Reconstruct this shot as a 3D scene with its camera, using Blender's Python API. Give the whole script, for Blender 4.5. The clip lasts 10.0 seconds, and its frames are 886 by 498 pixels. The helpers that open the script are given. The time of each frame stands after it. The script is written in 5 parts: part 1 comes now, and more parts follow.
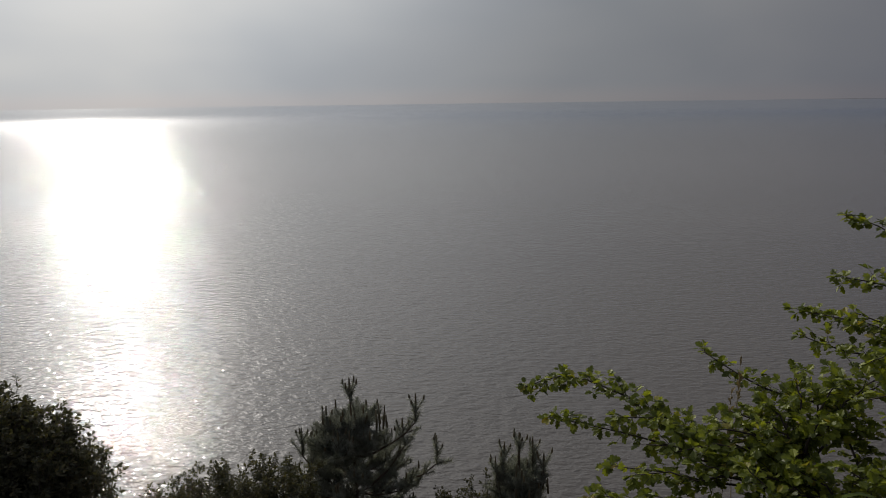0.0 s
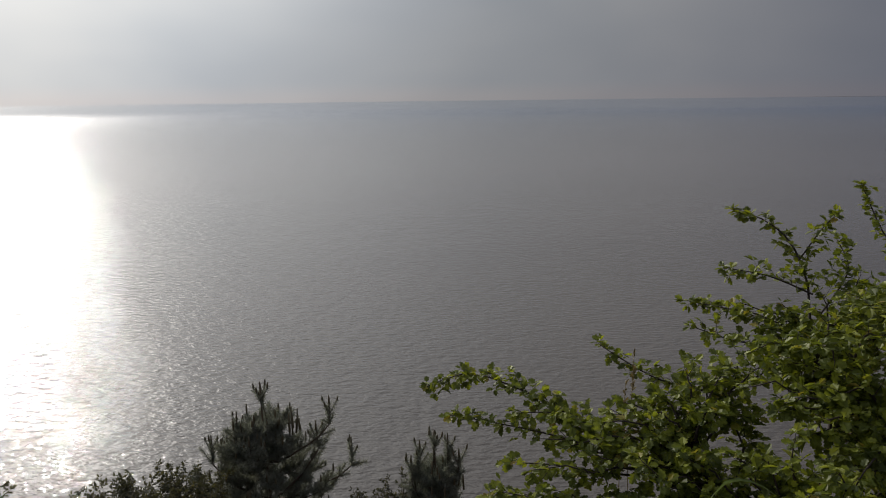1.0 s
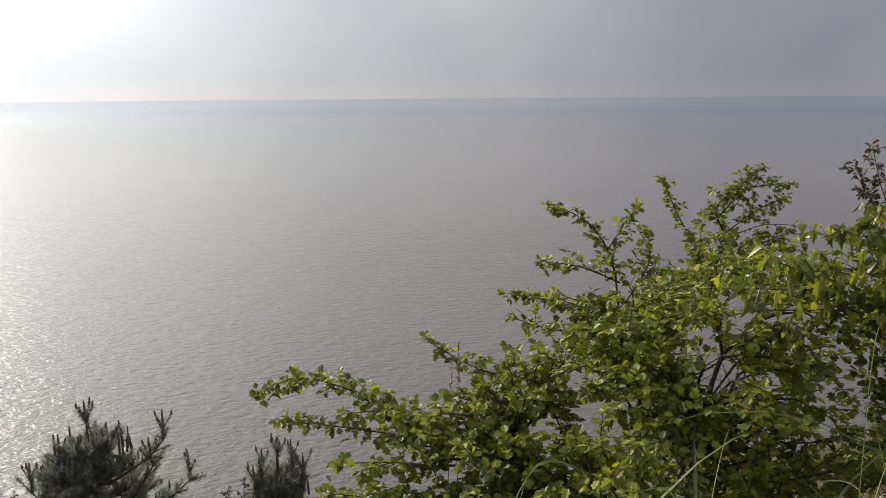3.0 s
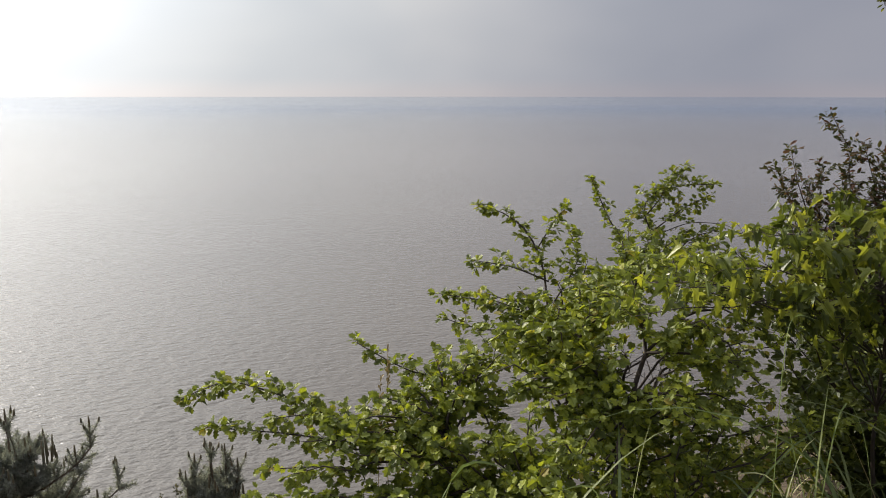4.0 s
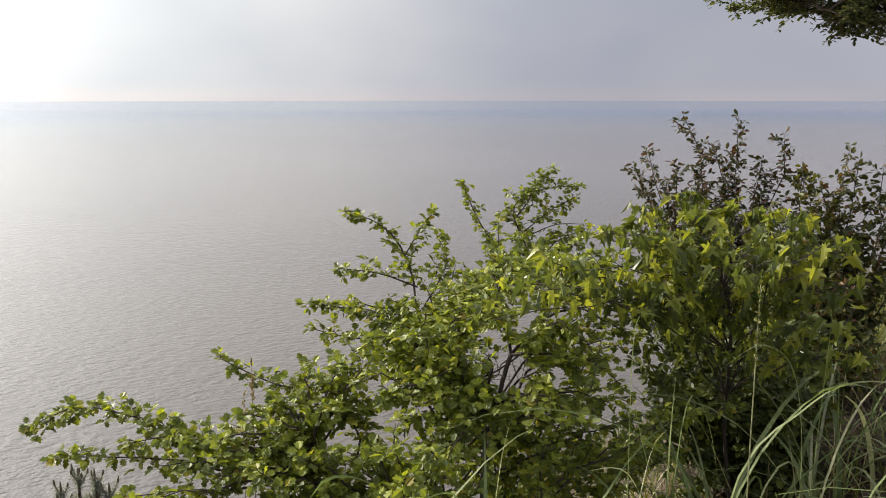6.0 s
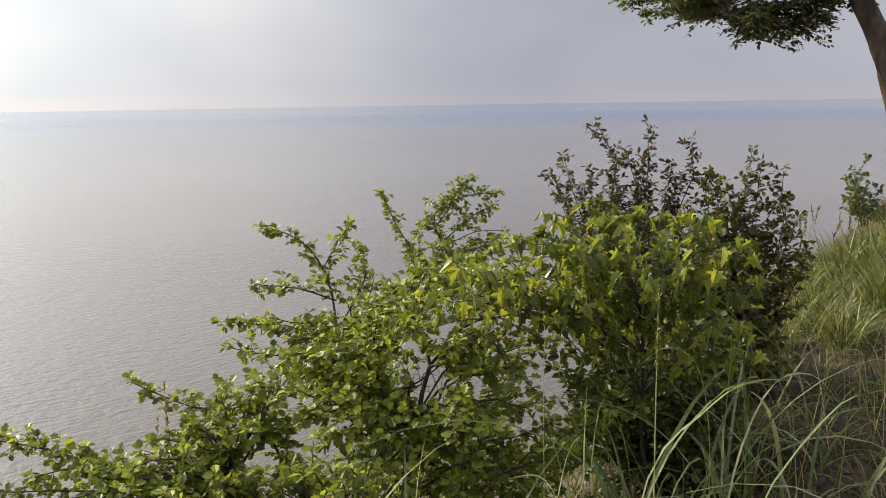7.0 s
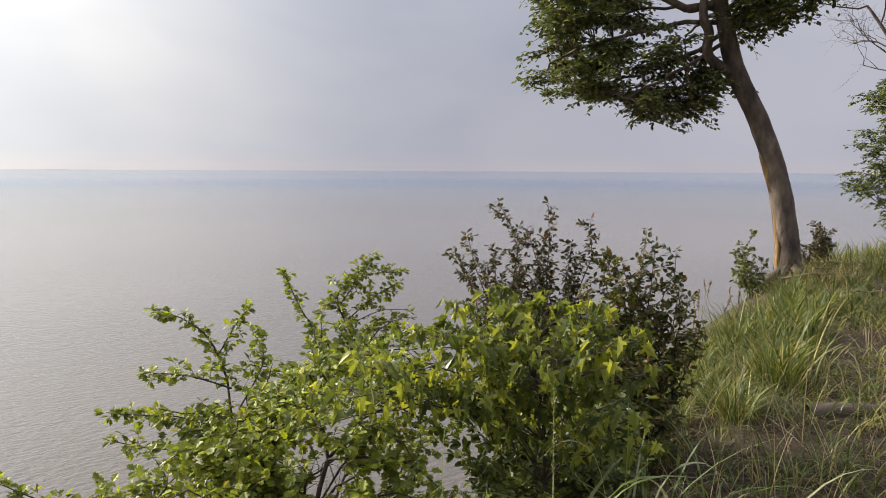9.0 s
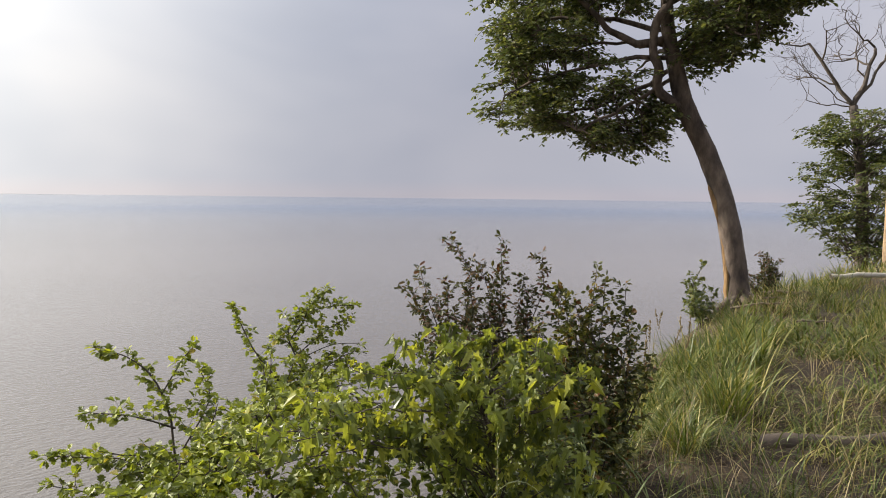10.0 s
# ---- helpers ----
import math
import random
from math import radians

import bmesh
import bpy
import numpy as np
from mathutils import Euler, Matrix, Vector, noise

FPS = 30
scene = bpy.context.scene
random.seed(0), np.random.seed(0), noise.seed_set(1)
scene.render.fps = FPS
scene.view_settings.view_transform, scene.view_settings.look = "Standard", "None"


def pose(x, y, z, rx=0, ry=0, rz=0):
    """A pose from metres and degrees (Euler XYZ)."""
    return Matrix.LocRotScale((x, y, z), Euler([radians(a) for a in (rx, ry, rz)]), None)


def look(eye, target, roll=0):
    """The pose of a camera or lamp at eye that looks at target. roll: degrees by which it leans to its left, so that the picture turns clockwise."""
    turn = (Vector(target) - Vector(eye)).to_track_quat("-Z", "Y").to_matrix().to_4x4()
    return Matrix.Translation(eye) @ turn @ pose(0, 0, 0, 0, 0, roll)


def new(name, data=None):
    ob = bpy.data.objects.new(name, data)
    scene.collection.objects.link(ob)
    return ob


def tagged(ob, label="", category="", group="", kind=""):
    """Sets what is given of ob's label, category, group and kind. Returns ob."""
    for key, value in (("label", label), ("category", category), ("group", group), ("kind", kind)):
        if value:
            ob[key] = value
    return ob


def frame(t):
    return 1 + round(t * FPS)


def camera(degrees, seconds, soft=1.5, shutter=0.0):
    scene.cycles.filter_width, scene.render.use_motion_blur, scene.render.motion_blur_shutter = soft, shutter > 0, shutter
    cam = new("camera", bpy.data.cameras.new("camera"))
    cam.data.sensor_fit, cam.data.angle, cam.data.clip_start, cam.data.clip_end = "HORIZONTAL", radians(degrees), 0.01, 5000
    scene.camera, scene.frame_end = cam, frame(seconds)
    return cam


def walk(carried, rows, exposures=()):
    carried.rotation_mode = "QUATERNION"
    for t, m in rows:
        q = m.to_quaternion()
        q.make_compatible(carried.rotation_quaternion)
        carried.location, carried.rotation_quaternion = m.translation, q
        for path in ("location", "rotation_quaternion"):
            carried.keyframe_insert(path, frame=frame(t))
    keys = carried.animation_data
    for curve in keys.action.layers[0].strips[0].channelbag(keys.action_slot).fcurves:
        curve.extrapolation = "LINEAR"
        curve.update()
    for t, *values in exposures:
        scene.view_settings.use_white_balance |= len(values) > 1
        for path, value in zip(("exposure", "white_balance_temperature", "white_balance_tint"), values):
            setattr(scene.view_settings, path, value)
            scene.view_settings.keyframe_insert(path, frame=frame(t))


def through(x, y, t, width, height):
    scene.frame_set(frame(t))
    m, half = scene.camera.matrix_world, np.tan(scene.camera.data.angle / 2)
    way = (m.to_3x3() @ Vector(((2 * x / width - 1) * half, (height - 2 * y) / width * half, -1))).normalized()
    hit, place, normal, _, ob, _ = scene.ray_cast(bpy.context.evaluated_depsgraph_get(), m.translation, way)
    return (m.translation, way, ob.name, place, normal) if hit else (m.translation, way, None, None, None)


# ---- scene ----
cam = camera(59.5, 10.0, soft=0.95)
PATH = [
    (0, (0.146, -0.116, 1.583), (0.121, 1.848, 1.205), -0.79),
    (0.5, (0.197, -0.146, 1.591), (0.241, 1.817, 1.211), -0.91),
    (1, (0.225, -0.083, 1.577), (0.410, 1.871, 1.192), -0.69),
    (1.5, (0.233, -0.109, 1.591), (0.566, 1.825, 1.206), -0.81),
    (2, (0.251, -0.124, 1.586), (0.692, 1.788, 1.199), -0.68),
    (3.5, (0.314, -0.102, 1.584), (0.955, 1.751, 1.191), -0.34),
    (4, (0.338, -0.106, 1.588), (1.061, 1.716, 1.193), 0.01),
    (4.5, (0.369, -0.093, 1.575), (1.194, 1.686, 1.181), 0.85),
    (5, (0.388, -0.107, 1.588), (1.290, 1.634, 1.194), 0.47),
    (6.5, (0.450, -0.120, 1.598), (1.494, 1.542, 1.218), -0.38),
    (7, (0.474, -0.139, 1.619), (1.609, 1.465, 1.244), -0.90),
    (7.5, (0.491, -0.146, 1.630), (1.695, 1.412, 1.280), -0.52),
    (8, (0.501, -0.145, 1.649), (1.764, 1.375, 1.343), -0.14),
    (8.5, (0.511, -0.140, 1.671), (1.811, 1.360, 1.422), 0.03),
    (9, (0.518, -0.130, 1.692), (1.851, 1.347, 1.482), 0.29),
    (9.5, (0.537, -0.147, 1.708), (1.906, 1.301, 1.538), 0.11),
    (10, (0.545, -0.144, 1.728), (1.960, 1.262, 1.588), 0.67),
]
walk(cam, [(t, look(eye, target, roll)) for t, eye, target, roll in PATH], [(0, -1.86, 6500, 11), (1, -1.56, 6500, 11), (2, -0.90, 6600, 11), (3.5, -0.38, 6700, 10), (4.5, -0.13, 6750, 10), (6.5, 0.12, 6800, 10), (8.5, 0.16, 6850, 11), (10, 0.22, 6850, 11)])

# The cliff edge runs along EDGE_DIR through EDGE_POINT; SEAWARD points from it out over the water.
SUN_LEFT, SUN_HIGH = 25.2, 24.0
SUN_DIR = Vector((-math.sin(radians(SUN_LEFT)) * math.cos(radians(SUN_HIGH)), math.cos(radians(SUN_LEFT)) * math.cos(radians(SUN_HIGH)), math.sin(radians(SUN_HIGH))))


# ---- world, sun ----
def node(tree, kind, **values):
    n = tree.nodes.new(kind)
    for key, value in values.items():
        n.inputs[key.replace("_", " ")].default_value = value
    return n


def build_world():
    world = bpy.data.worlds.new("hazy_sky")
    world.use_nodes = True
    scene.world = world
    t = world.node_tree
    t.nodes.clear()
    link = t.links.new
    out, back = t.nodes.new("ShaderNodeOutputWorld"), t.nodes.new("ShaderNodeBackground")
    sky = t.nodes.new("ShaderNodeTexSky")
    sky.sky_type, sky.sun_disc = "NISHITA", False
    sky.sun_elevation, sky.sun_rotation = radians(SUN_HIGH), radians(360 - SUN_LEFT)
    sky.dust_density, sky.air_density = 1.5, 1.0
    co = t.nodes.new("ShaderNodeTexCoord")
    # glow of the veiled sun in the haze
    dot = t.nodes.new("ShaderNodeVectorMath")
    dot.operation = "DOT_PRODUCT"
    dot.inputs[1].default_value = SUN_DIR
    link(co.outputs["Generated"], dot.inputs[0])
    glow = t.nodes.new("ShaderNodeValToRGB")
    ramp = glow.color_ramp
    ramp.interpolation = "B_SPLINE"
    ramp.elements[0].position, ramp.elements[0].color = 0.0, (0.435 / PEAK, 0.455 / PEAK, 0.55 / PEAK, 1)
    ramp.elements[1].position, ramp.elements[1].color = 1.0, (1.0, 0.96, 0.9, 1)
    for pos, col in ((0.2, (0.39, 0.408, 0.495, 1)), (0.36, (0.39, 0.41, 0.50, 1)), (0.52, (0.46, 0.485, 0.57, 1)), (0.66, (0.68, 0.70, 0.76, 1)), (0.79, (0.92, 0.95, 0.99, 1)), (0.875, (1.36, 1.41, 1.48, 1)), (0.945, (2.35, 2.4, 2.42, 1)), (0.972, (2.6, 2.6, 2.6, 1)), (0.987, (5.0, 4.9, 4.8, 1))):
        ramp.elements.new(pos).color = (col[0] / PEAK, col[1] / PEAK, col[2] / PEAK, 1)
    link(dot.outputs["Value"], glow.inputs["Fac"])
    # soft cloud sheets, long and flat
    stretch = t.nodes.new("ShaderNodeMapping")
    stretch.inputs["Scale"].default_value = (1.4, 1.4, 3.2)
    link(co.outputs["Generated"], stretch.inputs["Vector"])
    cloud = node(t, "ShaderNodeTexNoise", Scale=1.7, Detail=3.0, Roughness=0.45, Distortion=0.3)
    link(stretch.outputs["Vector"], cloud.inputs["Vector"])
    lift = t.nodes.new("ShaderNodeMapRange")
    lift.inputs["From Min"].default_value, lift.inputs["From Max"].default_value = 0.3, 0.72
    lift.inputs["To Min"].default_value, lift.inputs["To Max"].default_value = 0.87, 1.12
    link(cloud.outputs["Fac"], lift.inputs["Value"])
    veil = t.nodes.new("ShaderNodeVectorMath")
    veil.operation = "SCALE"
    link(glow.outputs["Color"], veil.inputs[0])
    link(lift.outputs["Result"], veil.inputs["Scale"])
    # thick cloud is blue-grey, thin cloud creamy
    tinge = t.nodes.new("ShaderNodeValToRGB")
    tinge.color_ramp.elements[0].position, tinge.color_ramp.elements[0].color = 0.32, (0.93, 0.965, 1.0, 1)
    tinge.color_ramp.elements[1].position, tinge.color_ramp.elements[1].color = 0.68, (1.0, 0.985, 0.95, 1)
    link(cloud.outputs["Fac"], tinge.inputs["Fac"])
    hued = t.nodes.new("ShaderNodeVectorMath")
    hued.operation = "MULTIPLY"
    link(veil.outputs["Vector"], hued.inputs[0])
    link(tinge.outputs["Color"], hued.inputs[1])
    veil = hued
    # the veil is brighter overhead
    rise = t.nodes.new("ShaderNodeSeparateXYZ")
    link(co.outputs["Generated"], rise.inputs[0])
    over = t.nodes.new("ShaderNodeMapRange")
    over.interpolation_type = "SMOOTHSTEP"
    over.inputs["From Min"].default_value, over.inputs["From Max"].default_value = 0.03, 0.95
    over.inputs["To Min"].default_value, over.inputs["To Max"].default_value = 1.0, 2.1
    link(rise.outputs["Z"], over.inputs["Value"])
    dome = t.nodes.new("ShaderNodeVectorMath")
    dome.operation = "SCALE"
    link(veil.outputs["Vector"], dome.inputs[0])
    link(over.outputs["Result"], dome.inputs["Scale"])
    veil = dome
    # pale, faintly pink air just over the horizon
    up = t.nodes.new("ShaderNodeSeparateXYZ")
    link(co.outputs["Generated"], up.inputs[0])
    low = t.nodes.new("ShaderNodeMapRange")
    low.interpolation_type = "SMOOTHSTEP"
    low.inputs["From Min"].default_value, low.inputs["From Max"].default_value = -0.004, 0.022
    low.inputs["To Min"].default_value, low.inputs["To Max"].default_value = 0.9, 0.0
    link(up.outputs["Z"], low.inputs["Value"])
    pink = t.nodes.new("ShaderNodeMixRGB")
    pink.blend_type = "MULTIPLY"
    pink.inputs["Color2"].default_value = (1.11, 1.03, 0.99, 1)
    link(low.outputs["Result"], pink.inputs["Fac"])
    link(veil.outputs["Vector"], pink.inputs["Color1"])
    # the clear sky shines through the veil
    faint = t.nodes.new("ShaderNodeVectorMath")
    faint.operation = "SCALE"
    faint.inputs["Scale"].default_value = 0.0015 / PEAK
    link(sky.outputs["Color"], faint.inputs[0])
    both = t.nodes.new("ShaderNodeVectorMath")
    link(pink.outputs["Color"], both.inputs[0])
    link(faint.outputs["Vector"], both.inputs[1])
    link(both.outputs["Vector"], back.inputs["Color"])
    back.inputs["Strength"].default_value = SKY_POWER * PEAK
    link(back.outputs["Background"], out.inputs["Surface"])


SKY_POWER, SUN_POWER, PEAK = 0.95, 5.2, 18.0
build_world()
sun_data = bpy.data.lights.new("sun", "SUN")
sun_data.energy, sun_data.angle, sun_data.color = SUN_POWER, radians(1.2), (1.0, 0.94, 0.85)
sun = new("sun", sun_data)
sun.matrix_world = look(SUN_DIR * 60, (0, 0, 0))


# ---- materials ----
def material(name, rough=0.6, metal=0.0):
    m = bpy.data.materials.new(name)
    m.use_nodes = True
    b = m.node_tree.nodes["Principled BSDF"]
    b.inputs["Roughness"].default_value, b.inputs["Metallic"].default_value = rough, metal
    return m, m.node_tree, b


def ramp_of(t, stops, fac):
    r = t.nodes.new("ShaderNodeValToRGB")
    els = r.color_ramp.elements
    els[0].position, els[0].color = stops[0][0], (*stops[0][1], 1)
    els[1].position, els[1].color = stops[-1][0], (*stops[-1][1], 1)
    for pos, col in stops[1:-1]:
        els.new(pos).color = (*col, 1)
    t.links.new(fac, r.inputs["Fac"])
    return r.outputs["Color"]


def noise_of(t, scale, detail=4.0, rough=0.55, stretch=None, coords="Object"):
    co = t.nodes.new("ShaderNodeTexCoord")
    n = node(t, "ShaderNodeTexNoise", Scale=scale, Detail=detail, Roughness=rough)
    if stretch:
        mp = t.nodes.new("ShaderNodeMapping")
        mp.inputs["Scale"].default_value = stretch
        t.links.new(co.outputs[coords], mp.inputs["Vector"])
        t.links.new(mp.outputs["Vector"], n.inputs["Vector"])
    else:
        t.links.new(co.outputs[coords], n.inputs["Vector"])
    return n.outputs["Fac"]


def bump_of(t, height, strength, distance, normal=None):
    b = node(t, "ShaderNodeBump", Strength=strength, Distance=distance)
    t.links.new(height, b.inputs["Height"])
    if normal:
        t.links.new(normal, b.inputs["Normal"])
    return b.outputs["Normal"]


def leaf_material(name, stops, through=0.5, rough=0.48, single=False, glow=(1.25, 1.20, 0.46)):
    """Leaf with a waxy face that lets light through. Each leaf takes its own tone."""
    m, t, b = material(name, rough)
    if single:
        pick = t.nodes.new("ShaderNodeObjectInfo").outputs["Random"]
    else:
        pick = t.nodes.new("ShaderNodeNewGeometry").outputs["Random Per Island"]
    tone = ramp_of(t, stops, pick)
    blotch = noise_of(t, 60.0, 2.0)
    shade = t.nodes.new("ShaderNodeMapRange")
    shade.inputs["From Min"].default_value, shade.inputs["From Max"].default_value = 0.3, 0.7
    shade.inputs["To Min"].default_value, shade.inputs["To Max"].default_value = 0.78, 1.2
    t.links.new(blotch, shade.inputs["Value"])
    col = t.nodes.new("ShaderNodeVectorMath")
    col.operation = "SCALE"
    t.links.new(tone, col.inputs[0])
    t.links.new(shade.outputs["Result"], col.inputs["Scale"])
    t.links.new(col.outputs["Vector"], b.inputs["Base Color"])
    t.links.new(bump_of(t, blotch, 0.4, 0.002), b.inputs["Normal"])
    b.inputs["Specular IOR Level"].default_value = 0.32
    tr = t.nodes.new("ShaderNodeBsdfTranslucent")
    warm = t.nodes.new("ShaderNodeVectorMath")
    warm.operation = "MULTIPLY"
    warm.inputs[1].default_value = glow
    t.links.new(col.outputs["Vector"], warm.inputs[0])
    t.links.new(warm.outputs["Vector"], tr.inputs["Color"])
    mix = t.nodes.new("ShaderNodeMixShader")
    mix.inputs["Fac"].default_value = through
    t.links.new(b.outputs["BSDF"], mix.inputs[1])
    t.links.new(tr.outputs["BSDF"], mix.inputs[2])
    t.links.new(mix.outputs["Shader"], t.nodes["Material Output"].inputs["Surface"])
    return m


def bark_material(name, stops, scale, stretch, strength=0.6, depth=0.01, rough=0.85):
    m, t, b = material(name, rough)
    coarse = noise_of(t, scale, 6.0, 0.6, stretch)
    t.links.new(ramp_of(t, stops, coarse), b.inputs["Base Color"])
    fine = noise_of(t, scale * 6, 3.0, 0.6, stretch)
    t.links.new(bump_of(t, fine, strength * 0.5, depth * 0.4, bump_of(t, coarse, strength, depth)), b.inputs["Normal"])
    return m


def sea_material():
    m, t, b = material("sea_water", 0.11)
    b.inputs["IOR"].default_value = 1.33
    # fine cat's-paw ripples spread the sun into a broad sheen
    b.inputs["Coat Weight"].default_value, b.inputs["Coat Roughness"].default_value, b.inputs["Coat IOR"].default_value = 0.08, 0.46, 1.33
    co = t.nodes.new("ShaderNodeTexCoord")
    link = t.links.new
    # open water turns bluer past the turbid inshore water: haze painted into its colour
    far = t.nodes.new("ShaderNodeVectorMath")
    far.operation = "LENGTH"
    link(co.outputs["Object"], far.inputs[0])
    haze_fade = t.nodes.new("ShaderNodeMapRange")
    haze_fade.interpolation_type = "SMOOTHSTEP"
    haze_fade.inputs["From Min"].default_value, haze_fade.inputs["From Max"].default_value = 140.0, 1300.0
    link(far.outputs["Value"], haze_fade.inputs["Value"])
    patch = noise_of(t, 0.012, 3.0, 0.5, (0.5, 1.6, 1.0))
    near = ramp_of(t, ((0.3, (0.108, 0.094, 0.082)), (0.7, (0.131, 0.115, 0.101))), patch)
    # depth paints in the brighter light off farther water: colour darkest under the cliff
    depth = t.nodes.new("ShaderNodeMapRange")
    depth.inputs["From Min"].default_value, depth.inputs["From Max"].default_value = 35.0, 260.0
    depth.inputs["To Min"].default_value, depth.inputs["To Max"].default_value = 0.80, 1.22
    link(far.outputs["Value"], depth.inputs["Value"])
    near_lit = t.nodes.new("ShaderNodeVectorMath")
    near_lit.operation = "SCALE"
    link(near, near_lit.inputs[0])
    link(depth.outputs["Result"], near_lit.inputs["Scale"])
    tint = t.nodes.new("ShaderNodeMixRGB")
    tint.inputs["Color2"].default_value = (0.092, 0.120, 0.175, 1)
    link(haze_fade.outputs["Result"], tint.inputs["Fac"])
    link(near_lit.outputs["Vector"], tint.inputs["Color1"])
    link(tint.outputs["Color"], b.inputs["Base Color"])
    # far off the ripples run together into an even sheen
    blur = t.nodes.new("ShaderNodeMapRange")
    blur.inputs["From Min"].default_value, blur.inputs["From Max"].default_value = 130.0, 1100.0
    blur.inputs["To Min"].default_value, blur.inputs["To Max"].default_value = 0.02, 0.25
    link(far.outputs["Value"], blur.inputs["Value"])
    # a calm belt, ragged at its near side, lies along the horizon
    ragged = node(t, "ShaderNodeMath")
    ragged.operation = "MULTIPLY_ADD"
    ragged.inputs[1].default_value = 300.0
    link(noise_of(t, 0.002, 1.0, 0.4, (0.25, 1.0, 1.0)), ragged.inputs[0])
    link(far.outputs["Value"], ragged.inputs[2])
    calm = t.nodes.new("ShaderNodeMapRange")
    calm.interpolation_type = "SMOOTHSTEP"
    calm.inputs["From Min"].default_value, calm.inputs["From Max"].default_value = 1050.0, 2000.0
    link(ragged.outputs["Value"], calm.inputs["Value"])
    still = t.nodes.new("ShaderNodeMapRange")
    link(calm.outputs["Result"], still.inputs["Value"])
    still.inputs["To Max"].default_value = 0.10
    link(blur.outputs["Result"], still.inputs["To Min"])
    link(still.outputs["Result"], b.inputs["Roughness"])
    waves = t.nodes.new("ShaderNodeMapRange")
    waves.inputs["To Min"].default_value, waves.inputs["To Max"].default_value = 1.0, 0.46
    link(calm.outputs["Result"], waves.inputs["Value"])
    veil = t.nodes.new("ShaderNodeMapRange")
    veil.inputs["To Min"].default_value, veil.inputs["To Max"].default_value = 0.11, 0.0
    link(calm.outputs["Result"], veil.inputs["Value"])
    link(veil.outputs["Result"], b.inputs["Coat Weight"])
    def crests(scale, long, detail):
        """Wave heights whose crests lie across the wind, long times as wide as deep."""
        turn = t.nodes.new("ShaderNodeMapping")
        turn.vector_type = "TEXTURE"
        turn.inputs["Rotation"].default_value, turn.inputs["Scale"].default_value = (0, 0, radians(-7)), (long, 1, 1)
        link(co.outputs["Object"], turn.inputs["Vector"])
        n = node(t, "ShaderNodeTexNoise", Scale=scale, Detail=detail, Roughness=0.5)
        link(turn.outputs["Vector"], n.inputs["Vector"])
        return n.outputs["Fac"]

    normal = bump_of(t, crests(0.40, 1.15, 2.0), 1.0, 0.15)
    normal = bump_of(t, crests(1.1, 1.5, 1.0), 1.0, 0.125, normal)
    normal = bump_of(t, crests(1.9, 1.7, 2.0), 1.0, 0.205, normal)
    normal = bump_of(t, crests(4.2, 1.2, 1.0), 1.0, 0.062, normal)
    # wind waves are steepest under the cliff
    ease = t.nodes.new("ShaderNodeMapRange")
    ease.inputs["From Min"].default_value, ease.inputs["From Max"].default_value = 70.0, 420.0
    ease.inputs["To Min"].default_value, ease.inputs["To Max"].default_value = 0.66, 0.69
    link(far.outputs["Value"], ease.inputs["Value"])
    steep = node(t, "ShaderNodeMath")
    steep.operation = "MULTIPLY"
    link(waves.outputs["Result"], steep.inputs[0])
    link(ease.outputs["Result"], steep.inputs[1])
    for n in t.nodes:
        if n.bl_idname == "ShaderNodeBump":
            link(steep.outputs["Value"], n.inputs["Strength"])
    link(normal, b.inputs["Normal"])
    return m


def soil_material():
    m, t, b = material("cliff_soil", 0.95)
    big = noise_of(t, 0.9, 6.0, 0.6)
    t.links.new(ramp_of(t, ((0.3, (0.028, 0.019, 0.011)), (0.48, (0.046, 0.031, 0.017)), (0.62, (0.078, 0.055, 0.030)), (0.75, (0.054, 0.052, 0.022))), big), b.inputs["Base Color"])
    fine = noise_of(t, 28.0, 4.0, 0.65)
    t.links.new(bump_of(t, fine, 0.8, 0.03, bump_of(t, big, 0.6, 0.12)), b.inputs["Normal"])
    return m


def blade_material(name, stops, through=0.3, rough=0.45):
    return leaf_material(name, stops, through, rough, glow=(1.3, 1.25, 0.6))


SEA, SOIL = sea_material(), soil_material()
HAW_STOPS = ((0.0, (0.092, 0.116, 0.026)), (0.4, (0.160, 0.192, 0.033)), (0.75, (0.245, 0.280, 0.040)), (0.96, (0.335, 0.362, 0.048)), (1.0, (0.30, 0.225, 0.050)))
HAW_LEAF, HAW_LEAF_ONE = leaf_material("hawthorn_leaf", HAW_STOPS, 0.42, 0.48, glow=(1.12, 1.12, 0.48)), leaf_material("hawthorn_leaf_single", HAW_STOPS, 0.42, 0.48, True, (1.12, 1.12, 0.48))
MAPLE_STOPS = ((0.0, (0.064, 0.085, 0.028)), (0.4, (0.122, 0.150, 0.042)), (0.75, (0.212, 0.238, 0.052)), (1.0, (0.318, 0.330, 0.062)))
MAPLE_LEAF = leaf_material("maple_leaf", MAPLE_STOPS, 0.48, 0.36, single=True)
MAPLE_LEAVES = leaf_material("maple_leaf_mass", MAPLE_STOPS, 0.48, 0.36)
SLOE_LEAF = leaf_material("blackthorn_leaf", ((0.0, (0.035, 0.042, 0.018)), (0.4, (0.060, 0.068, 0.024)), (0.65, (0.095, 0.080, 0.034)), (1.0, (0.125, 0.056, 0.045))), 0.3, 0.5)
DARK_LEAF = leaf_material("undergrowth_leaf", ((0.0, (0.040, 0.055, 0.014)), (0.6, (0.078, 0.098, 0.021)), (1.0, (0.150, 0.170, 0.032))), 0.28, 0.45)
